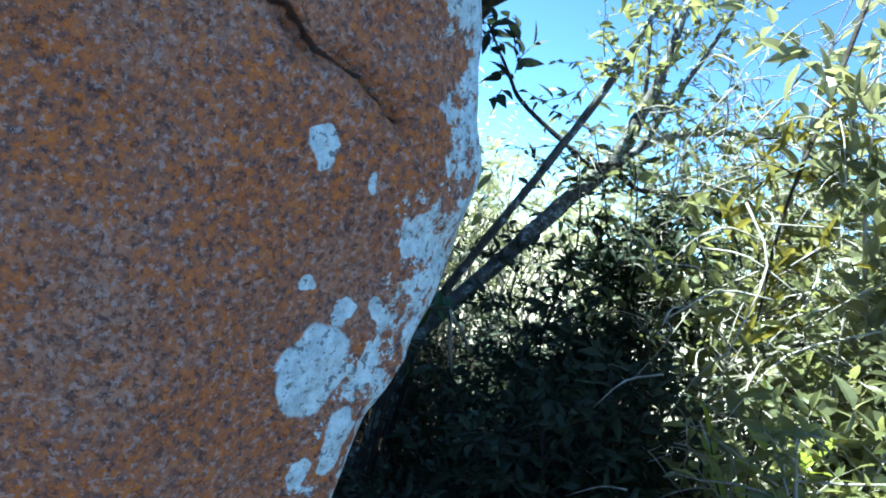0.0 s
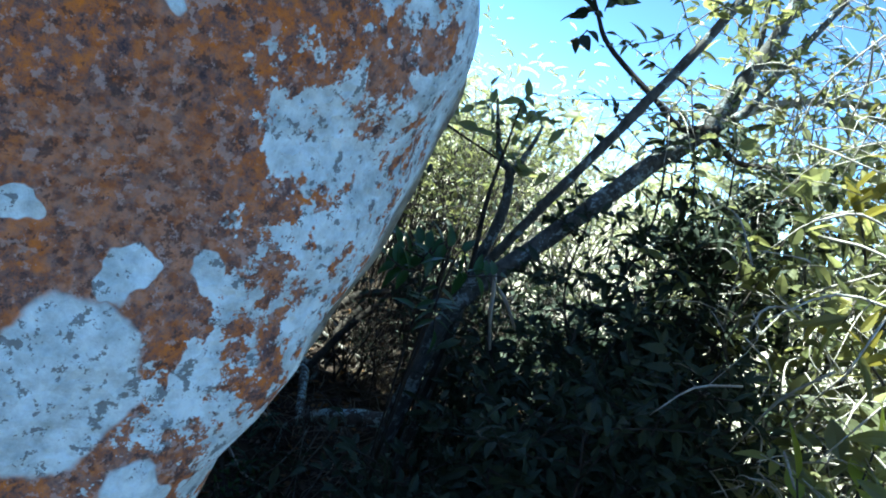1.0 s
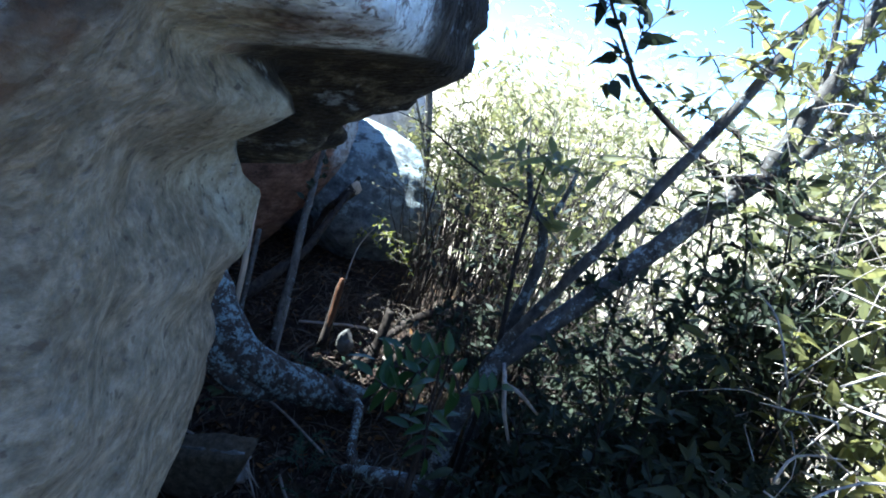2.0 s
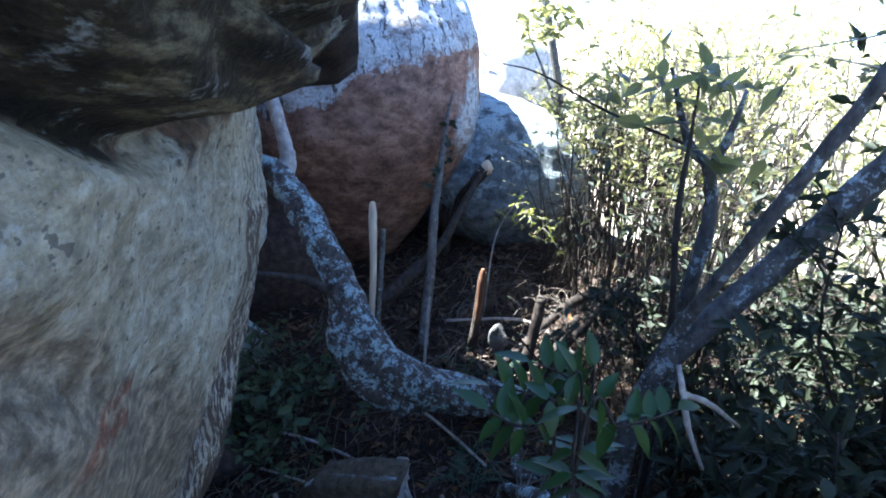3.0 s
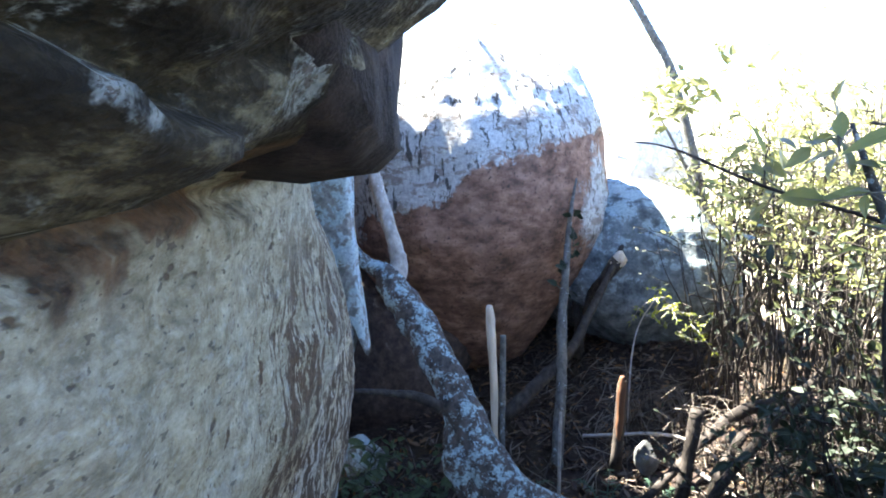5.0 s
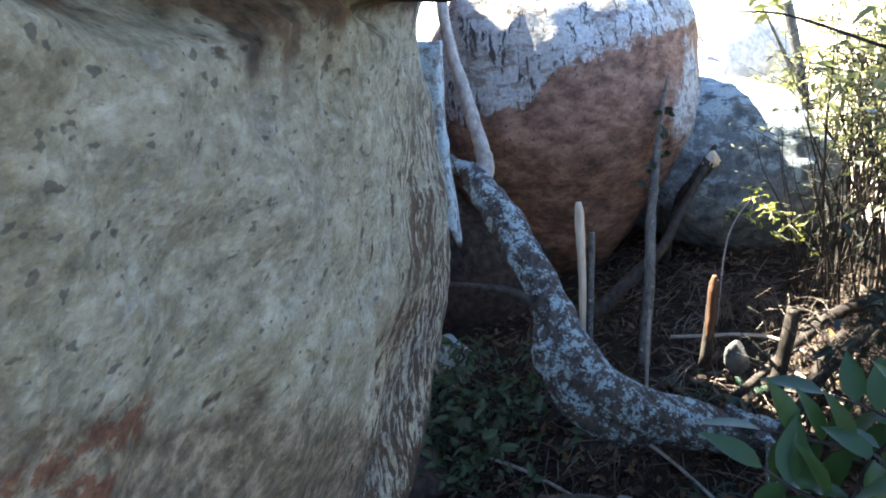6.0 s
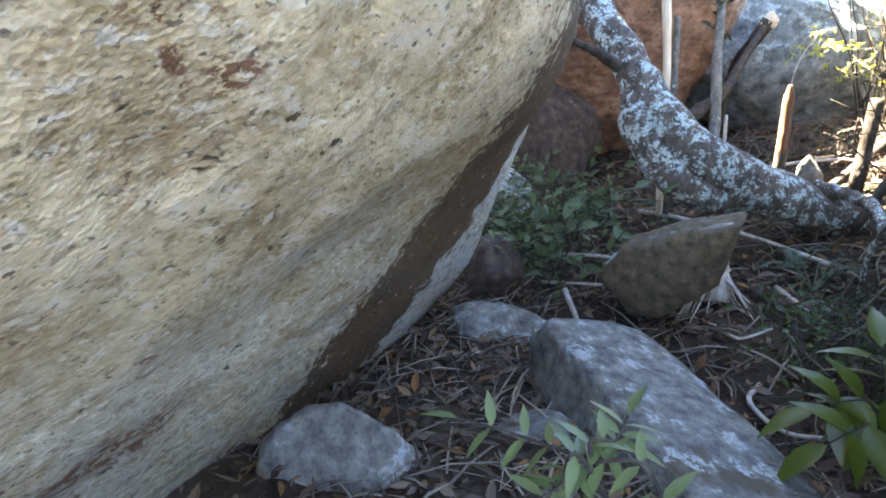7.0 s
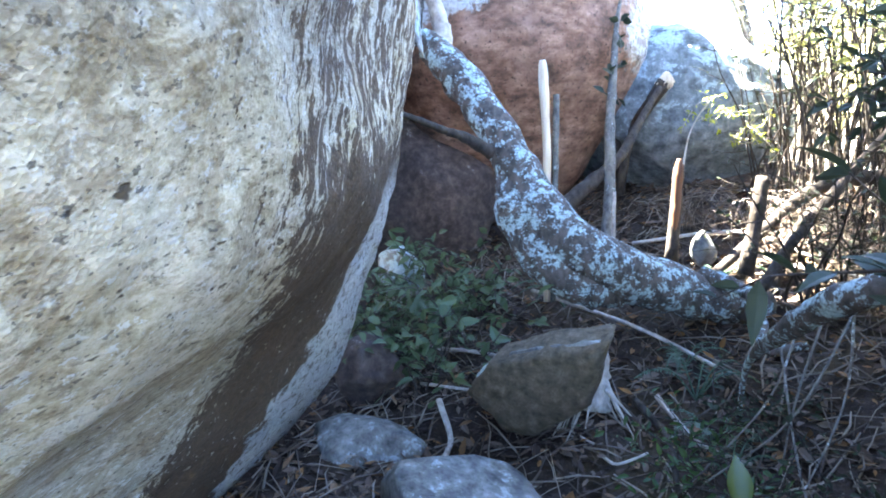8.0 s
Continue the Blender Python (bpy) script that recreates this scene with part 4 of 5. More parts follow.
# pale slim stems rising beside the leaning tree
stem = thing("pale_stem_tree", "slim pale lichened stem forking among the thicket", "tree", at=(-0.06, 4.22, 0.2))
under(limb("trunk", [(-0.06, 4.22, 0.15, 0.03), (-0.06, 4.2, 0.9, 0.028), (-0.05, 4.2, 1.33, 0.026), (-0.03, 4.2, 1.61, 0.022), (-0.06, 4.2, 1.77, 0.018), (-0.13, 4.2, 1.83, 0.014), (-0.22, 4.2, 2.04, 0.005)], M_TREE, sides=10, seed=21), stem)
under(limb("limb", [(-0.06, 4.2, 1.75, 0.014), (-0.02, 4.2, 1.88, 0.012), (0.0, 4.2, 2.0, 0.005)], M_TREE, sides=8, seed=22), stem)
under(limb("limb", [(-0.03, 4.05, 0.7, 0.012), (-0.015, 4.0, 1.26, 0.010), (-0.06, 4.0, 1.64, 0.009), (-0.067, 4.0, 1.89, 0.005), (-0.07, 4.0, 2.05, 0.003)], M_DARKBARK, sides=8, seed=23), stem)
under(limb("limb", [(-0.08, 4.22, 1.78, 0.007), (-0.166, 4.3, 1.81, 0.006), (-0.44, 4.3, 1.875, 0.005), (-0.71, 4.3, 1.97, 0.004), (-0.87, 4.3, 1.99, 0.002)], M_DARKBARK, sides=6, seed=24), stem)

# ---- foliage ----
OVAL = [leaf_shape(0.055, 0.022, 0.3, 0.25), leaf_shape(0.045, 0.019, 0.5, 0.1), leaf_shape(0.065, 0.022, 0.2, 0.4)]
BIG = [leaf_shape(0.085, 0.038, 0.25, 0.2), leaf_shape(0.075, 0.034, 0.35, 0.3), leaf_shape(0.095, 0.036, 0.2, 0.15)]
SMALL = [leaf_shape(0.032, 0.013, 0.4, 0.2, 3), leaf_shape(0.026, 0.012, 0.2, 0.3, 3)]
LOW = [leaf_shape(0.075, 0.034, 0.2, 0.25), leaf_shape(0.06, 0.03, 0.35, 0.2)]
LONG = [leaf_shape(0.10, 0.024, 0.35, 0.35, 5), leaf_shape(0.085, 0.022, 0.3, 0.2, 5)]
BROAD = [leaf_shape(0.085, 0.036, 0.25, 0.15, 5), leaf_shape(0.075, 0.034, 0.35, 0.25, 5)]


def leafy_twigs(rnd, start, way, length, count, radius=0.003, wander=0.35, sag=0.1):
    """One twig and the places of its leaves."""
    p, w = Vector(start), Vector(way).normalized()
    pts, places = [(*p, radius)], []
    steps = 4
    for i in range(steps):
        w = (w + Vector((rnd.gauss(0, wander), rnd.gauss(0, wander), rnd.gauss(0, wander) - sag)) * 0.4).normalized()
        q = p + w * length / steps
        for _ in range(max(1, count // steps)):
            f = rnd.random()
            side = Vector((rnd.gauss(0, 1), rnd.gauss(0, 1), rnd.gauss(0, 0.8) + 0.2)).normalized()
            places.append((tuple(p.lerp(q, f)), (w * 0.6 + side).normalized(), rnd.uniform(-1.2, 1.2), rnd.uniform(0.65, 1.25)))
        p = q
        pts.append((*p, radius * (1 - 0.2 * (i + 1))))
    return pts, places


def shrub(name, label, base, height, spread, seed, stems, twigs, leaves, shapes, material, bark, lean=(0, 0), bare=0.25, radius=0.012, category="shrub", group=""):
    rnd = random.Random(seed)
    bz = ground_z(base[0], base[1]) - 0.03
    ob = thing(name, label, category, group, at=(base[0], base[1], bz))
    twig_parts, places = [], []
    for i in range(stems):
        p = Vector((base[0] + rnd.gauss(0, spread * 0.18), base[1] + rnd.gauss(0, spread * 0.18), bz))
        aim = Vector((lean[0] + rnd.gauss(0, spread * 0.42), lean[1] + rnd.gauss(0, spread * 0.42), height * rnd.uniform(0.75, 1.08)))
        pts = []
        for k in range(6):
            t = k / 5
            j = 0.05 * height * t
            pts.append((p.x + aim.x * t ** 1.4 + rnd.gauss(0, j * 0.5), p.y + aim.y * t ** 1.4 + rnd.gauss(0, j * 0.5), p.z + aim.z * t, radius * (1 - 0.8 * t) * rnd.uniform(0.8, 1.2)))
        under(limb("stem", pts, bark, sides=6, n=3, seed=seed + i), ob)
        for _ in range(twigs):
            t = bare + (1 - bare) * rnd.random() ** 0.8
            k = min(4, int(t * 5))
            a, b = Vector(pts[k][:3]), Vector(pts[k + 1][:3])
            s = a.lerp(b, t * 5 - k)
            an = rnd.uniform(0, 2 * math.pi)
            w = Vector((math.cos(an), math.sin(an), rnd.uniform(-0.1, 0.9)))
            tp, pl = leafy_twigs(rnd, s, w, rnd.uniform(0.15, 0.5) * (0.5 + 0.5 * spread), leaves)
            twig_parts.append(tube(tp, 4, 1, 0.0))
            places += pl
    v, f = joined(twig_parts)
    tagged(under(mesh_object("brushwood", v, f, bark), ob), kind="stuff")
    v, f = spray(shapes, places, rnd)
    tagged(under(mesh_object("foliage", v, f, material, smooth=False), ob), kind="stuff")
    return ob


def crown(parent, seed, seeds_at, count, leaves, shapes, material, bark, reach=0.4):
    """Leafy twigs spread from given limb points, under one tree."""
    rnd = random.Random(seed)
    twig_parts, places = [], []
    for s in seeds_at:
        for _ in range(count):
            w = Vector((rnd.gauss(0, 1), rnd.gauss(0, 1), rnd.gauss(0.2, 0.8)))
            tp, pl = leafy_twigs(rnd, Vector(s) + Vector((rnd.gauss(0, 0.05), rnd.gauss(0, 0.05), rnd.gauss(0, 0.05))), w, rnd.uniform(0.4, 1) * reach, leaves)
            twig_parts.append(tube(tp, 4, 1, 0.0))
            places += pl
    v, f = joined(twig_parts)
    tagged(under(mesh_object("brushwood", v, f, bark), parent), kind="stuff")
    v, f = spray(shapes, places, rnd)
    tagged(under(mesh_object("foliage", v, f, material, smooth=False), parent), kind="stuff")


crown(tree, 5, [(0.7, 4.2, 2.62), (0.72, 4.22, 2.95), (0.75, 4.3, 2.5), (0.86, 4.3, 2.78), (0.95, 4.3, 3.05), (0.65, 4.3, 2.5), (0.58, 4.3, 2.9), (0.95, 4.4, 2.45), (1.2, 4.4, 2.5), (1.4, 4.4, 2.55),
               (1.65, 4.4, 2.65), (1.0, 4.2, 2.13), (0.52, 3.65, 2.45), (0.6, 3.65, 2.75)], 11, 10, OVAL, M_LEAF, M_BARK)
crown(tree, 6, [(1.25, 4.2, 2.3), (1.35, 4.05, 2.1), (1.4, 3.95, 1.95), (0.85, 4.2, 2.15), (0.7, 4.2, 2.4), (0.5, 3.9, 2.2)], 12, 8, SMALL, M_LEAF2, M_TWIG, 0.5)
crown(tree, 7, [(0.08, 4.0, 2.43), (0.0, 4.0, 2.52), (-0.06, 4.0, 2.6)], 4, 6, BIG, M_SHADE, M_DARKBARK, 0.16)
crown(stem, 8, [(-0.22, 4.2, 2.0), (0.0, 4.2, 1.98), (-0.07, 4.0, 2.0), (-0.4, 4.3, 1.88), (-0.1, 4.2, 1.85)], 4, 7, BIG, M_LEAF, M_BARK, 0.25)

SHRUB = "dense sunlit olive-green shrub with many thin grey stems"
DARK = "dense shaded shrub filling the hollow under the tree"
for i, (x, y, h, sp, st, tw, lv, sh, ma, ba) in enumerate([
    (1.6, 3.15, 1.9, 0.7, 12, 30, 12, OVAL, M_LEAF, M_TWIG), (1.75, 3.7, 2.4, 1.0, 12, 32, 12, BIG, M_LEAF2, M_TWIG), (1.5, 4.4, 2.1, 0.95, 12, 30, 11, BIG, M_LEAF, M_BARK),
    (2.3, 4.6, 2.7, 1.1, 10, 30, 10, LONG, M_LEAF2, M_TWIG), (1.5, 5.3, 2.3, 1.1, 12, 28, 10, BIG, M_LEAF2, M_BARK), (0.6, 5.5, 1.6, 0.9, 14, 24, 9, BIG, M_LEAF2, M_BARK),
    (0.0, 6.5, 1.6, 0.9, 14, 22, 9, BIG, M_LEAF, M_TWIG), (0.8, 7.0, 1.9, 1.2, 12, 24, 10, LONG, M_LEAF2, M_BARK), (-0.8, 7.6, 1.6, 1.0, 12, 22, 9, BIG, M_LEAF, M_BARK),
    (2.3, 6.4, 2.6, 1.3, 9, 28, 10, LONG, M_LEAF, M_BARK), (3.3, 5.6, 3.0, 1.3, 9, 28, 12, LONG, M_LEAF2, M_BARK), (-0.2, 8.6, 1.7, 1.4, 9, 28, 12, LONG, M_LEAF2, M_BARK),
    (1.42, 2.75, 1.3, 0.5, 8, 26, 12, OVAL, M_LEAF, M_TWIG), (-1.75, 8.7, 1.5, 1.0, 9, 26, 10, BIG, M_LEAF, M_BARK), (-2.6, 9.6, 1.6, 1.2, 9, 26, 12, LONG, M_LEAF, M_BARK),
    (-1.2, 9.6, 1.6, 1.2, 9, 26, 12, LONG, M_LEAF2, M_BARK), (-2.95, 8.7, 0.9, 0.9, 9, 24, 12, OVAL, M_LEAF, M_BARK), (-2.2, 8.3, 0.8, 0.8, 8, 24, 12, OVAL, M_LEAF2, M_BARK),
    (-3.5, 9.3, 1.3, 1.0, 8, 24, 12, LONG, M_LEAF, M_BARK), (-1.15, 6.9, 1.45, 0.8, 14, 18, 9, BIG, M_LEAF, M_BARK), (-0.45, 6.2, 1.75, 0.7, 14, 16, 8, BIG, M_LEAF, M_TWIG), (-1.75, 7.6, 0.9, 0.7, 10, 18, 9, BIG, M_LEAF2, M_BARK)]):
    shrub("shrub", SHRUB, (x, y), h, sp, 100 + i, st + (6 if sh is BIG else 0), int(tw * (0.24 if x < 1.0 and y > 5 else 0.4 if y > 4.2 else 1)), lv, OVAL if sh is BIG and x < 1.0 else sh, ma, M_DARKBARK if x < 1.0 and ba is M_BARK else ba, bare=0.3 if sh is BIG else 0.06, group="sunlit shrubs")
# shrubs of the hollow, their leaf colour darkened for its shade
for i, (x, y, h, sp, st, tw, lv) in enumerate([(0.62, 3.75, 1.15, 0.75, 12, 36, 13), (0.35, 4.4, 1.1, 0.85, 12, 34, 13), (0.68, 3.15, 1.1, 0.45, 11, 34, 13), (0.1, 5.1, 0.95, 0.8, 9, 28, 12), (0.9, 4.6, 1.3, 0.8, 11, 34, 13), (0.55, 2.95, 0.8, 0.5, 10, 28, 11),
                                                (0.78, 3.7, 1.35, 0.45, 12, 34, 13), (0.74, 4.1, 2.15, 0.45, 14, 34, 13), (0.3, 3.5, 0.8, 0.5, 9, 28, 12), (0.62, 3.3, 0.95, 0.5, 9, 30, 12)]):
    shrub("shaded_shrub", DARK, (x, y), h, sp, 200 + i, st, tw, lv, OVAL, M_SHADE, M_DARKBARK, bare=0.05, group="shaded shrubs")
for i, (x, y, h, sp, st, tw, lv, top) in enumerate([
    (-0.9, 5.9, 1.6, 0.45, 26, 5, 6, BIG), (-0.55, 5.55, 1.6, 0.45, 28, 4, 6, BIG), (-1.2, 6.3, 1.5, 0.45, 26, 5, 6, BIG), (-1.5, 6.65, 1.3, 0.4, 22, 4, 6, BIG), (-1.3, 6.0, 1.0, 0.35, 22, 3, 5, SMALL),
    (-0.28, 5.2, 1.5, 0.42, 28, 5, 6, OVAL), (-0.12, 4.75, 1.3, 0.4, 22, 6, 6, SMALL), (-0.6, 6.3, 1.7, 0.5, 24, 5, 6, BIG), (0.25, 5.2, 1.5, 0.5, 20, 6, 6, OVAL), (-0.75, 5.15, 0.6, 0.3, 18, 5, 6, SMALL)]):
    shrub("stem_thicket", "thicket of thin upright stems with leaves on top", (x, y), h, sp * 1.45, 300 + i, int(st * 0.9), tw, lv - 1, OVAL if top is BIG else top, M_LEAF if top is BIG else M_SHADE, M_DARKBARK, bare=0.58 if top is BIG else 0.3, radius=0.0075, category="thicket", group="thickets")

slim = thing("slender_tree", "slender pale-stemmed tree leaning over the grey boulder", "tree", at=(-1.7, 6.95, 0.4))
under(limb("trunk", [(-1.7, 6.95, 0.3, 0.04), (-1.95, 6.92, 1.4, 0.034), (-2.19, 6.87, 2.29, 0.03), (-2.37, 6.76, 2.69, 0.028), (-2.62, 6.55, 3.3, 0.024), (-2.5, 6.3, 3.8, 0.014)], M_BARK, sides=10, seed=25), slim)
# unseen limb, added to carry the shading crown
under(limb("limb", [(-2.55, 6.6, 3.2, 0.02), (-2.85, 6.0, 3.9, 0.016), (-3.1, 5.4, 4.3, 0.012), (-3.3, 4.8, 4.6, 0.006)], M_BARK, sides=8, seed=26), slim)
under(limb("limb", [(-1.96, 6.92, 1.42, 0.014), (-1.98, 6.6, 1.8, 0.010), (-1.99, 6.3, 2.1, 0.006)], M_BARK, sides=8, seed=27), slim)
crown(slim, 41, [(-2.0, 6.3, 2.1), (-1.9, 6.35, 2.05), (-1.8, 6.45, 2.15), (-1.7, 6.6, 2.25)], 6, 8, BIG, M_LEAF, M_TWIG, 0.3)
# crown out of view, added to shade the posts and thicket
crown(slim, 42, [(-2.9, 5.9, 4.2), (-3.1, 5.4, 4.5), (-3.3, 4.8, 4.7), (-3.4, 5.2, 4.6), (-3.0, 4.9, 4.6), (-3.6, 5.0, 4.8), (-2.8, 5.4, 4.5), (-3.5, 4.6, 4.8), (-3.2, 5.7, 4.7)], 14, 12, BIG, M_LEAF, M_BARK, 0.6)


def far_wood():
    """The bush that goes on behind: low crowns of larger leaf sprays, out to the skyline."""
    rnd = random.Random(77)
    shapes = [leaf_shape(0.16, 0.06, 0.3, 0.2, 3), leaf_shape(0.2, 0.07, 0.3, 0.3, 3)]
    places = []
    for _ in range(480):
        # full ring: the unseen part behind the view is added to cut skylight
        an, r = rnd.uniform(-math.pi, math.pi), rnd.uniform(0, 1) ** 1.5
        d = 9.5 + 34 * r
        cx, cy = d * math.sin(an), 2 + d * math.cos(an)
        if -9 < cx < -2.2 and 4 < cy < 13:
            continue
        hz = ground_z(cx, cy) + 0.3
        h, w = rnd.uniform(1.0, 1.9) * (1 + 0.02 * d), rnd.uniform(0.7, 1.5)
        for _ in range(110):
            q = Vector((rnd.gauss(0, 0.5), rnd.gauss(0, 0.5), rnd.gauss(0, 0.45)))
            p = (cx + q.x * w, cy + q.y * w, hz + h * 0.5 + q.z * h)
            places.append((p, (rnd.gauss(0, 1), rnd.gauss(0, 1), rnd.gauss(0.2, 0.6)), rnd.uniform(-1, 1), rnd.uniform(0.7, 1.5) * (0.8 + d / 28)))
    v, f = spray(shapes, places, rnd)
    tagged(mesh_object("far_bush", v, f, M_FAR, smooth=False), "distant sunlit bush out to the skyline", "bush", kind="stuff")


far_wood()


def twig_tangle():
    """Thin pale dead twigs that droop through the sunlit bush."""
    rnd = random.Random(15)
    bits = []
    for _ in range(1100):
        x, y, z = rnd.uniform(0.8, 2.3), rnd.uniform(2.9, 4.6), rnd.uniform(0.9, 2.8)
        an, ln = rnd.uniform(0, 2 * math.pi), rnd.uniform(0.15, 0.6)
        dx, dy, dz = math.cos(an) * ln * 0.6, math.sin(an) * ln * 0.6, rnd.uniform(-0.9, 0.4) * ln
        r = rnd.uniform(0.001, 0.0034)
        bits.append(tube([(x, y, z, r), (x + dx * 0.5 + rnd.gauss(0, 0.03), y + dy * 0.5, z + dz * 0.5 + 0.08 * ln, r), (x + dx, y + dy, z + dz, r * 0.5)], 4, 3, 0.0))
    v, f = joined(bits)
    tagged(mesh_object("twig_tangle", v, f, M_TWIG), "tangle of thin pale dead twigs in the bush", "twigs", kind="stuff")


twig_tangle()


# ---- compound-leaved plants ----
def frond(pts, pairs, shapes, rnd, size=1.0, tip=True, face=(0, 0, 1)):
    """A leaf stalk with paired leaflets: tube pieces and leaf places."""
    line = smooth_line([(*p, 0.0035 * (1 - 0.6 * i / len(pts))) for i, p in enumerate(pts)], 8)
    stalk = tube([tuple(q) for q in line], 5, 1, 0.0)
    places, m = [], len(line)
    for k in range(pairs):
        i = int(m * (0.22 + 0.74 * k / pairs))
        a, b = Vector(line[max(0, i - 1)][:3]), Vector(line[min(m - 1, i + 1)][:3])
        w = (b - a).normalized()
        side = w.cross(Vector(face)).normalized()
        for sg in (-1, 1):
            way = w * 0.4 + side * sg + Vector(face) * rnd.uniform(-0.25, 0.3)
            places.append((tuple(a.lerp(b, 0.5)), way, rnd.uniform(-0.3, 0.3), size * rnd.uniform(0.85, 1.1)))
    if tip:
        places.append((tuple(line[-1][:3]), (Vector(line[-1][:3]) - Vector(line[-3][:3])), rnd.uniform(-0.3, 0.3), size))
    return stalk, places


def compound_plant(name, label, base, fronds, shapes, material, seed, pairs=6, size=1.0, category="plant", face=(0, 0, 1)):
    rnd = random.Random(seed)
    ob = thing(name, label, category, at=base)
    for pts in fronds:
        stalk, places = frond(pts, pairs, shapes, rnd, size, face=face)
        fr = under(mesh_object("stalk", *stalk, M_DARKBARK), ob)
        for p, way, roll, sc in places:
            v, f = spray(shapes, [((0, 0, 0), way, roll, sc)], rnd)
            lf = mesh_object("leaflet", v, f, material, fr, smooth=True)
            lf.location = p
    return ob


B = Vector((0.1, 3.2, 0.5))
compound_plant("broadleaf_plant", "broad glossy compound leaves of a low plant in shade", tuple(B), [
    [tuple(B), (0.128, 3.097, 1.500), (0.169, 3.143, 1.512), (0.208, 3.188, 1.525), (0.231, 3.242, 1.528)],
    [tuple(B), (0.085, 3.182, 1.488), (0.04, 3.149, 1.508), (-0.007, 3.121, 1.515), (-0.055, 3.092, 1.519)],
    [tuple(B), (0.104, 3.125, 1.485), (0.121, 3.093, 1.447), (0.139, 3.073, 1.405), (0.153, 3.067, 1.364)],
    [tuple(B), (0.078, 3.24, 1.469), (0.052, 3.232, 1.502), (0.008, 3.226, 1.518), (-0.038, 3.203, 1.530)],
    [tuple(B), (0.071, 3.114, 1.468), (0.042, 3.089, 1.475), (0.008, 3.072, 1.478), (-0.031, 3.058, 1.496)]], BROAD, M_BROAD, 1, pairs=6, size=0.86, face=(0.40, -0.82, 0.47))
compound_plant("fallen_frond", "low green frond with oval leaflets over the stones", (-0.26, 2.66, -0.1), [
    [(-0.26, 2.66, -0.1), (-0.227, 2.507, 0.267), (-0.309, 2.477, 0.271), (-0.394, 2.448, 0.276), (-0.484, 2.402, 0.283)],
    [(-0.26, 2.66, -0.1), (-0.302, 2.48, 0.269), (-0.296, 2.516, 0.291), (-0.305, 2.55, 0.313)],
    [(-0.26, 2.66, -0.1), (-0.295, 2.461, 0.275), (-0.311, 2.429, 0.252), (-0.325, 2.399, 0.232)]], [leaf_shape(0.085, 0.023, 0.2, 0.2, 4), leaf_shape(0.074, 0.021, 0.2, 0.2, 4)], M_FROND, 2, pairs=7, size=0.75, face=(0.35, -0.45, 0.8))
compound_plant("broadleaf_sprig", "yellow-green broad leaf sprig growing beside the lichened stone", (-0.36, 3.70, -0.16), [
    [(-0.36, 3.70, -0.16), (-0.39, 3.71, 0.0), (-0.41, 3.73, 0.05), (-0.43, 3.76, 0.09)],
    [(-0.36, 3.70, -0.16), (-0.40, 3.66, -0.03), (-0.44, 3.60, -0.02), (-0.48, 3.55, -0.04)],
    [(-0.36, 3.70, -0.16), (-0.37, 3.62, -0.06), (-0.39, 3.54, -0.06), (-0.42, 3.48, -0.09)]], [leaf_shape(0.17, 0.07, 0.25, 0.2, 5), leaf_shape(0.15, 0.062, 0.35, 0.35, 5)], M_SPRIG, 3, pairs=3, size=0.95, face=(0.45, -0.6, 0.65))
for i, (x, y, h) in enumerate([(-2.25, 3.9, 0.3), (-2.4, 4.05, 0.35), (-2.12, 3.98, 0.35), (-1.95, 4.2, 0.4), (-2.3, 4.25, 0.42), (-1.85, 4.0, 0.3), (-2.05, 4.45, 0.38)]):
    shrub("low_plant", "low leafy green plant growing under the log", (x, y), h, 0.35, 400 + i, 8, 4, 7, LOW, M_UNDER, M_DARKBARK, bare=0.25, radius=0.004, category="plant", group="low plants")

# ---- litter, roots, ferns and small growth ----
def scatter_litter():
    rnd = random.Random(9)
    curl = [leaf_shape(0.05, 0.022, 0.5, -0.3, 3), leaf_shape(0.04, 0.02, -0.4, 0.3, 3), leaf_shape(0.06, 0.018, 0.3, 0.1, 3)]
    places = []
    for _ in range(17000):
        x, y = rnd.uniform(-2.9, 0.5), 2.2 + 4.2 * rnd.random() ** 0.9
        places.append(((x, y, ground_z(x, y) + rnd.uniform(0.0, 0.018)), (rnd.gauss(0, 1), rnd.gauss(0, 1), rnd.gauss(0, 0.25)), rnd.uniform(-0.7, 0.7), rnd.uniform(0.5, 1.5)))
    v, f = spray(curl, places, rnd)
    tagged(mesh_object("leaf_litter", v, f, M_DEAD, smooth=False), "curled brown dead leaves over the soil", "litter", kind="stuff")
    bits = []
    for _ in range(2600):
        x, y = rnd.uniform(-2.6, 0.3), rnd.uniform(2.4, 6.0)
        an, ln = rnd.uniform(0, math.pi), rnd.uniform(0.04, 0.26)
        dx, dy, r = math.cos(an) * ln, math.sin(an) * ln, rnd.uniform(0.0012, 0.0045)
        z0, z1 = ground_z(x, y) + 0.008, ground_z(x + dx, y + dy) + rnd.uniform(0.006, 0.05)
        bits.append(tube([(x, y, z0, r), (x + dx * 0.5 + rnd.gauss(0, 0.01), y + dy * 0.5, (z0 + z1) / 2 + rnd.uniform(0, 0.015), r), (x + dx, y + dy, z1, r * 0.6)], 4, 1, 0.0))
    v, f = joined(bits)
    tagged(mesh_object("twig_litter", v, f, M_STRAW), "dry pale twigs and straw lying over the litter", "litter", kind="stuff")


scatter_litter()


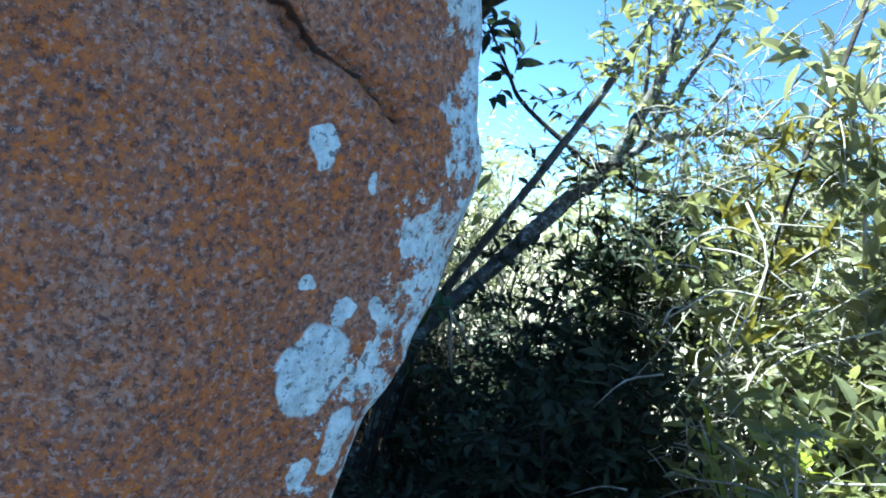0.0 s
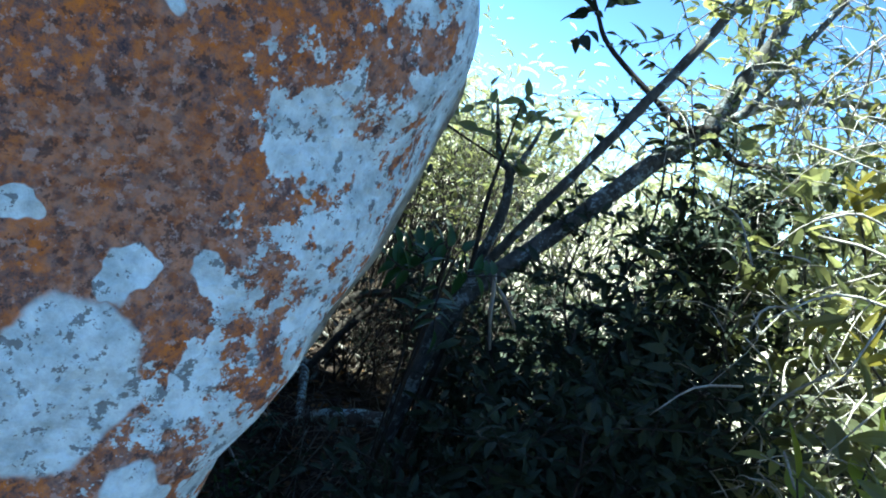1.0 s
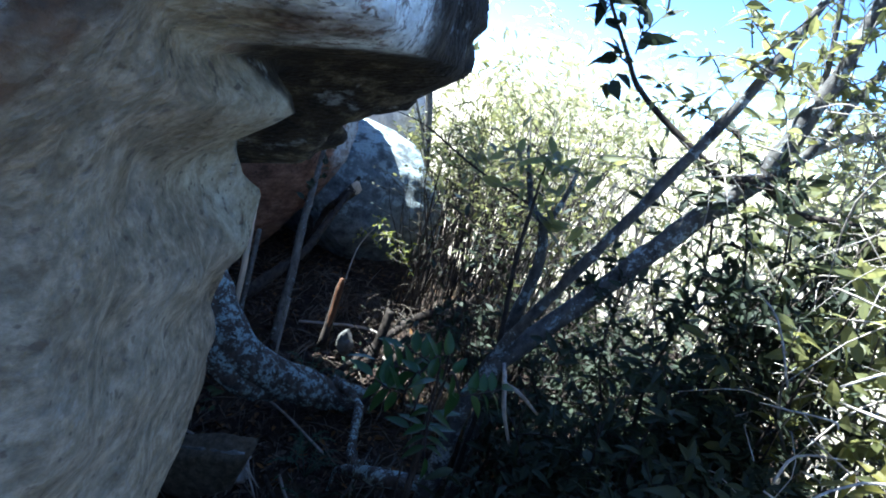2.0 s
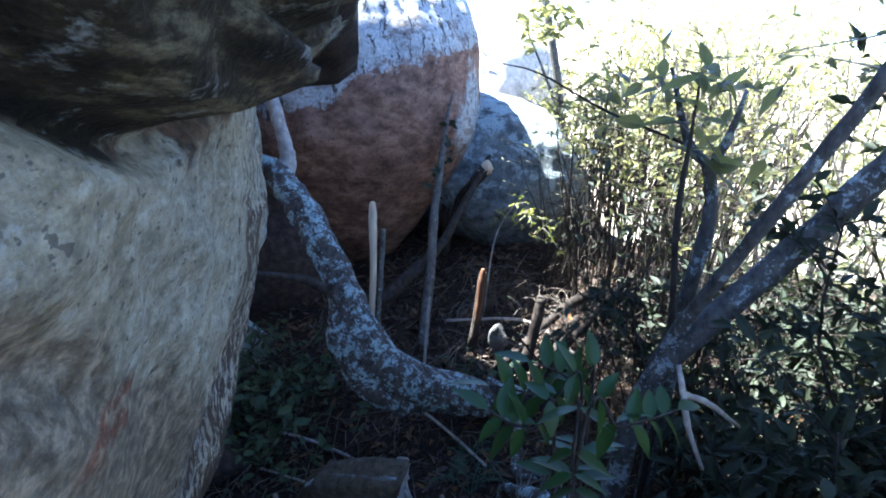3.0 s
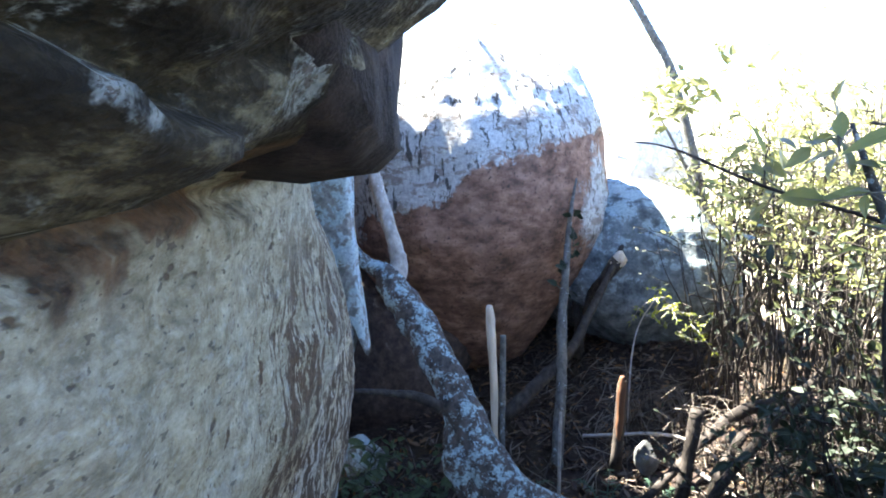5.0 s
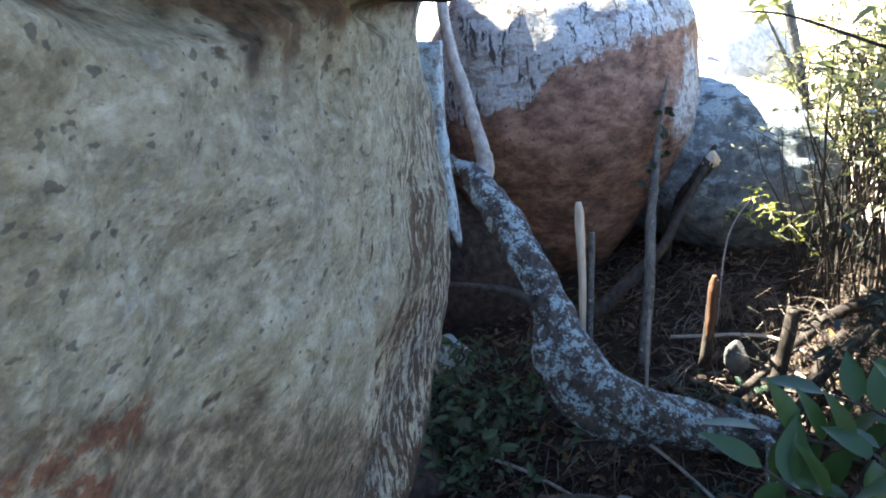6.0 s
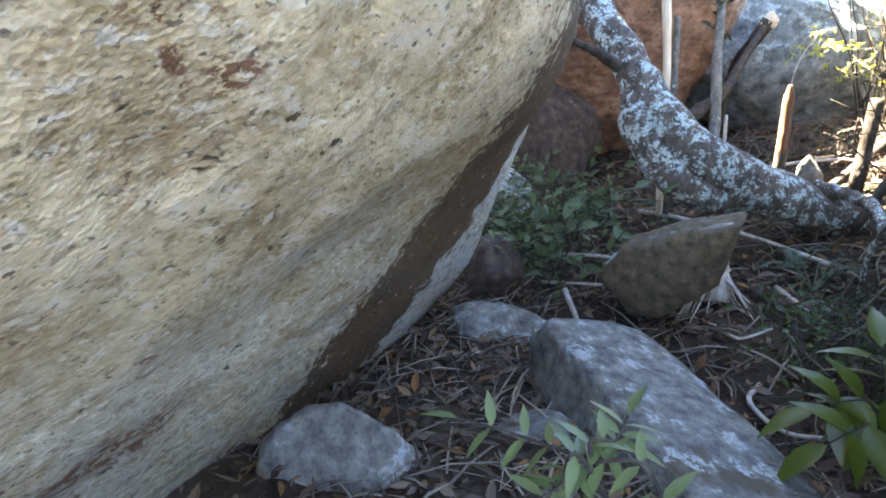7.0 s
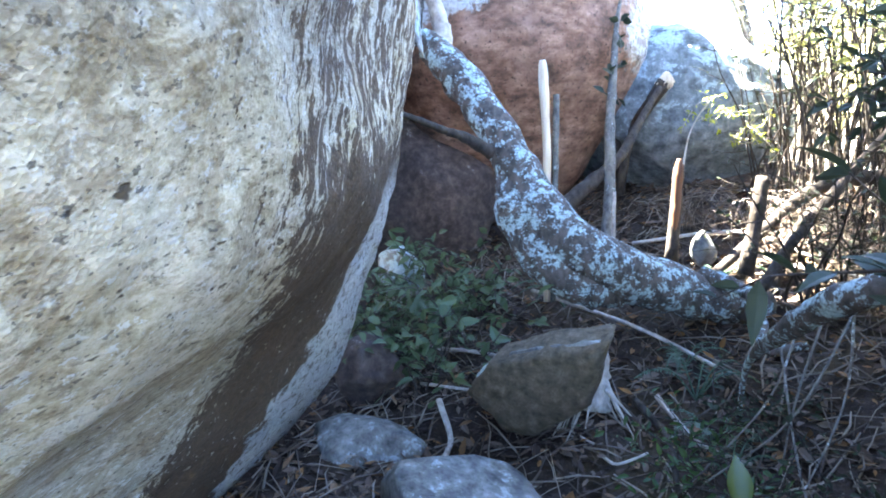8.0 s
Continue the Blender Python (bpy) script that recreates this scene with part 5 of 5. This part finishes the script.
def fallen_stick(pts, r0, material=M_TWIG, label="dry grey stick lying on the litter"):
    lift = [(x, y, ground_z(x, y) + r0 * 0.8 + h, r0 * (1 - 0.5 * i / len(pts))) for i, (x, y, h) in enumerate(pts)]
    return tagged(limb("fallen_stick", lift, material, sides=7, n=5, seed=pts[0][0]), label, "stick", "fallen sticks")


fallen_stick([(-1.62, 3.85, 0.10), (-1.5, 3.8, 0.03), (-1.38, 3.66, 0.03), (-1.2, 3.62, 0.02), (-1.0, 3.62, 0.01)], 0.012)
fallen_stick([(-1.95, 4.75, 0.06), (-1.6, 4.65, 0.09), (-1.25, 4.62, 0.05), (-0.9, 4.55, 0.04)], 0.011)
fallen_stick([(-2.1, 4.1, 0.05), (-1.7, 4.18, 0.1), (-1.4, 4.25, 0.05)], 0.010)
fallen_stick([(-1.05, 4.28, 0.02), (-0.85, 4.15, 0.05), (-0.72, 4.0, 0.02)], 0.014, M_DARKBARK, "dark rotting stick lying on the litter")
fallen_stick([(-0.98, 4.3, 0.06), (-0.86, 4.22, 0.06), (-0.74, 4.18, 0.03), (-0.6, 4.2, 0.02)], 0.010)
fallen_stick([(-1.0, 4.02, 0.01), (-0.93, 4.0, 0.03), (-0.86, 4.06, 0.06)], 0.006)
fallen_stick([(-0.78, 3.85, 0.01), (-0.74, 3.72, 0.02), (-0.6, 3.66, 0.03), (-0.45, 3.7, 0.05)], 0.009)
fallen_stick([(-0.9, 3.8, 0.0), (-0.85, 3.7, 0.01)], 0.011, M_ORANGE, "short split piece of orange wood on the litter")
fallen_stick([(-1.85, 3.95, 0.04), (-1.5, 4.02, 0.06), (-1.35, 4.12, 0.03)], 0.007)
fallen_stick([(-1.75, 5.3, 0.06), (-1.3, 5.5, 0.1), (-0.9, 5.45, 0.05)], 0.010)
fallen_stick([(-1.15, 5.4, 0.04), (-0.9, 5.32, 0.06), (-0.7, 5.35, 0.04)], 0.012)


def root_stump():
    rnd = random.Random(4)
    ob = thing("root_stump", "splintered pale grey root stump behind the tilted stone", "stump", at=(-1.16, 4.22, -0.02))
    under(limb("stump", [(-1.19, 4.26, 0.16, 0.03), (-1.17, 4.23, 0.08, 0.04), (-1.15, 4.19, -0.04, 0.045)], M_TWIG, sides=10, rough=0.2, seed=2), ob)
    for _ in range(14):
        an, ln = rnd.uniform(-2.6, 0.4), rnd.uniform(0.08, 0.22)
        x, y = -1.16 + math.cos(an) * ln, 4.2 + math.sin(an) * ln
        under(limb("root", [(-1.17 + rnd.gauss(0, 0.015), 4.23, rnd.uniform(0.02, 0.14), 0.009), (-1.16 + math.cos(an) * ln * 0.45, 4.2 + math.sin(an) * ln * 0.45, rnd.uniform(0.0, 0.06), 0.006), (x, y, ground_z(x, y), 0.002)], M_TWIG, sides=5, n=4, seed=rnd.random()), ob)


root_stump()


def fern(base, seed, fronds, length):
    rnd = random.Random(seed)
    bx, by = base
    bz = ground_z(bx, by)
    ob = thing("fern", "small blue-green fern in the leaf litter", "fern", "ferns", at=(bx, by, bz))
    pin = [leaf_shape(0.035, 0.009, 0.15, 0.2, 3)]
    for k in range(fronds):
        an = rnd.uniform(0, 2 * math.pi)
        ln = length * rnd.uniform(0.7, 1.1)
        pts = [(bx, by, bz), (bx + math.cos(an) * ln * 0.4, by + math.sin(an) * ln * 0.4, bz + ln * 0.5), (bx + math.cos(an) * ln * 0.8, by + math.sin(an) * ln * 0.8, bz + ln * 0.55), (bx + math.cos(an) * ln * 1.05, by + math.sin(an) * ln * 1.05, bz + ln * 0.42)]
        stalk, places = frond(pts, 14, pin, rnd, ln * 4.2)
        places = [(p, w, r, s * (1.15 - 0.85 * i / len(places))) for i, (p, w, r, s) in enumerate(places)]
        v, f = spray(pin, places, rnd)
        fr = under(mesh_object("frond", v, f, M_FERN, smooth=False), ob)
        st = mesh_object("stalk", *stalk, M_FERN, fr)


for i, (x, y, n, ln) in enumerate([(-1.02, 4.52, 6, 0.2), (-0.9, 4.42, 6, 0.22), (-0.75, 4.25, 6, 0.2), (-0.62, 4.12, 5, 0.16), (-1.35, 4.95, 6, 0.26), (-1.2, 5.1, 5, 0.22), (-1.75, 4.75, 5, 0.22)]):
    fern((x, y), 500 + i, n, ln)
for i, (x, y, h, m) in enumerate([(-0.72, 4.05, 0.2, M_BROAD), (-0.55, 3.95, 0.25, M_BROAD), (-0.4, 3.8, 0.3, M_SHADE), (-0.3, 4.0, 0.35, M_SHADE), (-0.62, 4.3, 0.2, M_SHADE)]):
    shrub("seedling", "small green seedling beside the fallen branches", (x, y), h, 0.25, 450 + i, 5, 4, 8, SMALL, m, M_DARKBARK, bare=0.4, radius=0.003, category="plant", group="seedlings")

# hanging dry stems at the foot of the leaning tree
for i, pts in enumerate([[(-0.55, 4.36, 0.42), (-0.56, 4.2, 0.2), (-0.66, 4.05, 0.0), (-0.72, 3.95, -0.1)], [(-0.47, 4.3, 0.45), (-0.5, 4.22, 0.2), (-0.5, 4.15, 0.0)],
                         [(-0.38, 4.28, 0.5), (-0.46, 4.1, 0.2), (-0.62, 3.95, 0.0)], [(-0.4, 4.3, 0.5), (-0.36, 4.15, 0.25), (-0.4, 3.95, -0.02)], [(-0.62, 4.36, 0.36), (-0.45, 4.1, 0.12), (-0.3, 3.85, 0.05)]]):
    tagged(limb("dry_stem", [(*p, 0.0042 - 0.0008 * k) for k, p in enumerate(pts)], M_BARK, sides=6, seed=i), "thin dry stem hanging from the leaning trunk", "stem", "dry stems")

# the sprig on its pale twig before the grey boulder, and leaves by the sapling
sprig = thing("leafy_sprig", "small yellow-green leafy sprig on a pale twig", "plant", at=(-1.64, 5.56, 0.4))
under(limb("twig", [(-1.64, 5.56, 0.36, 0.006), (-1.64, 5.58, 0.73, 0.005), (-1.64, 5.64, 0.91, 0.004), (-1.6, 5.73, 1.06, 0.003)], M_TWIG, sides=6), sprig)
crown(sprig, 21, [(-1.62, 5.70, 1.03), (-1.55, 5.75, 1.0), (-1.5, 5.78, 0.96), (-1.45, 5.85, 0.9)], 6, 9, SMALL, M_YELLOW, M_TWIG, 0.22)
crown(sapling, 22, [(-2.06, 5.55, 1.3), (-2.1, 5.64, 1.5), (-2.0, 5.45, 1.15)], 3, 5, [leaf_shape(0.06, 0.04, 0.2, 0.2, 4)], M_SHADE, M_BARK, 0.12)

# grass and dead straw in front of the hollow
def straw_tuft(base, seed, count):
    rnd = random.Random(seed)
    bz = ground_z(*base)
    blades = []
    for _ in range(count):
        an, ln = rnd.uniform(0, 2 * math.pi), rnd.uniform(0.12, 0.4)
        x, y = base[0] + rnd.gauss(0, 0.08), base[1] + rnd.gauss(0, 0.08)
        blades.append(tube([(x, y, bz, 0.0018), (x + math.cos(an) * ln * 0.3, y + math.sin(an) * ln * 0.3, bz + ln * 0.6, 0.0014), (x + math.cos(an) * ln * 0.9, y + math.sin(an) * ln * 0.9, bz + ln * rnd.uniform(0.2, 0.8), 0.0008)], 3, 3, 0.0))
    v, f = joined(blades)
    tagged(mesh_object("straw_tuft", v, f, M_STRAW), "tuft of dry pale grass and thin stems", "grass", "straw tufts", "stuff")


for i, b in enumerate([(-1.15, 5.55), (-0.95, 5.75), (-1.35, 5.75), (-0.75, 5.5), (-1.6, 5.6), (-1.1, 6.05), (-0.6, 5.25)]):
    straw_tuft(b, 600 + i, 45)

# sunlit leaves close to the path
compound_plant("yellow_sprig", "upright yellow-green sunlit sprig beside the path", (1.12, 2.9, 0.75), [
    [(1.12, 2.9, 0.75), (1.12, 2.9, 1.2), (1.09, 2.9, 1.4), (1.075, 2.9, 1.56)],
    [(1.12, 2.9, 0.75), (1.08, 2.9, 1.2), (1.02, 2.9, 1.36), (0.98, 2.9, 1.45)],
    [(1.12, 2.9, 0.75), (1.15, 2.9, 1.2), (1.2, 2.9, 1.38), (1.23, 2.9, 1.48)]], [leaf_shape(0.13, 0.042, 0.3, 0.1, 5), leaf_shape(0.11, 0.038, 0.2, 0.2, 5)], M_YELLOW, 8, pairs=5, size=0.9)
over = thing("olive_branch", "hanging olive-yellow leafy branch beside the path", "branch", at=(1.08, 3.2, 2.5))
under(limb("twig", [(1.16, 3.35, 2.75, 0.008), (1.1, 3.2, 2.4, 0.006), (1.05, 3.12, 2.05, 0.005), (1.06, 3.1, 1.75, 0.003)], M_DARKBARK, sides=6), over)
crown(over, 31, [(1.1, 3.2, 2.35), (1.07, 3.14, 2.2), (1.05, 3.12, 2.05), (1.05, 3.11, 1.92), (1.06, 3.1, 1.78)], 6, 7, LONG, M_OLIVE, M_DARKBARK, 0.2)
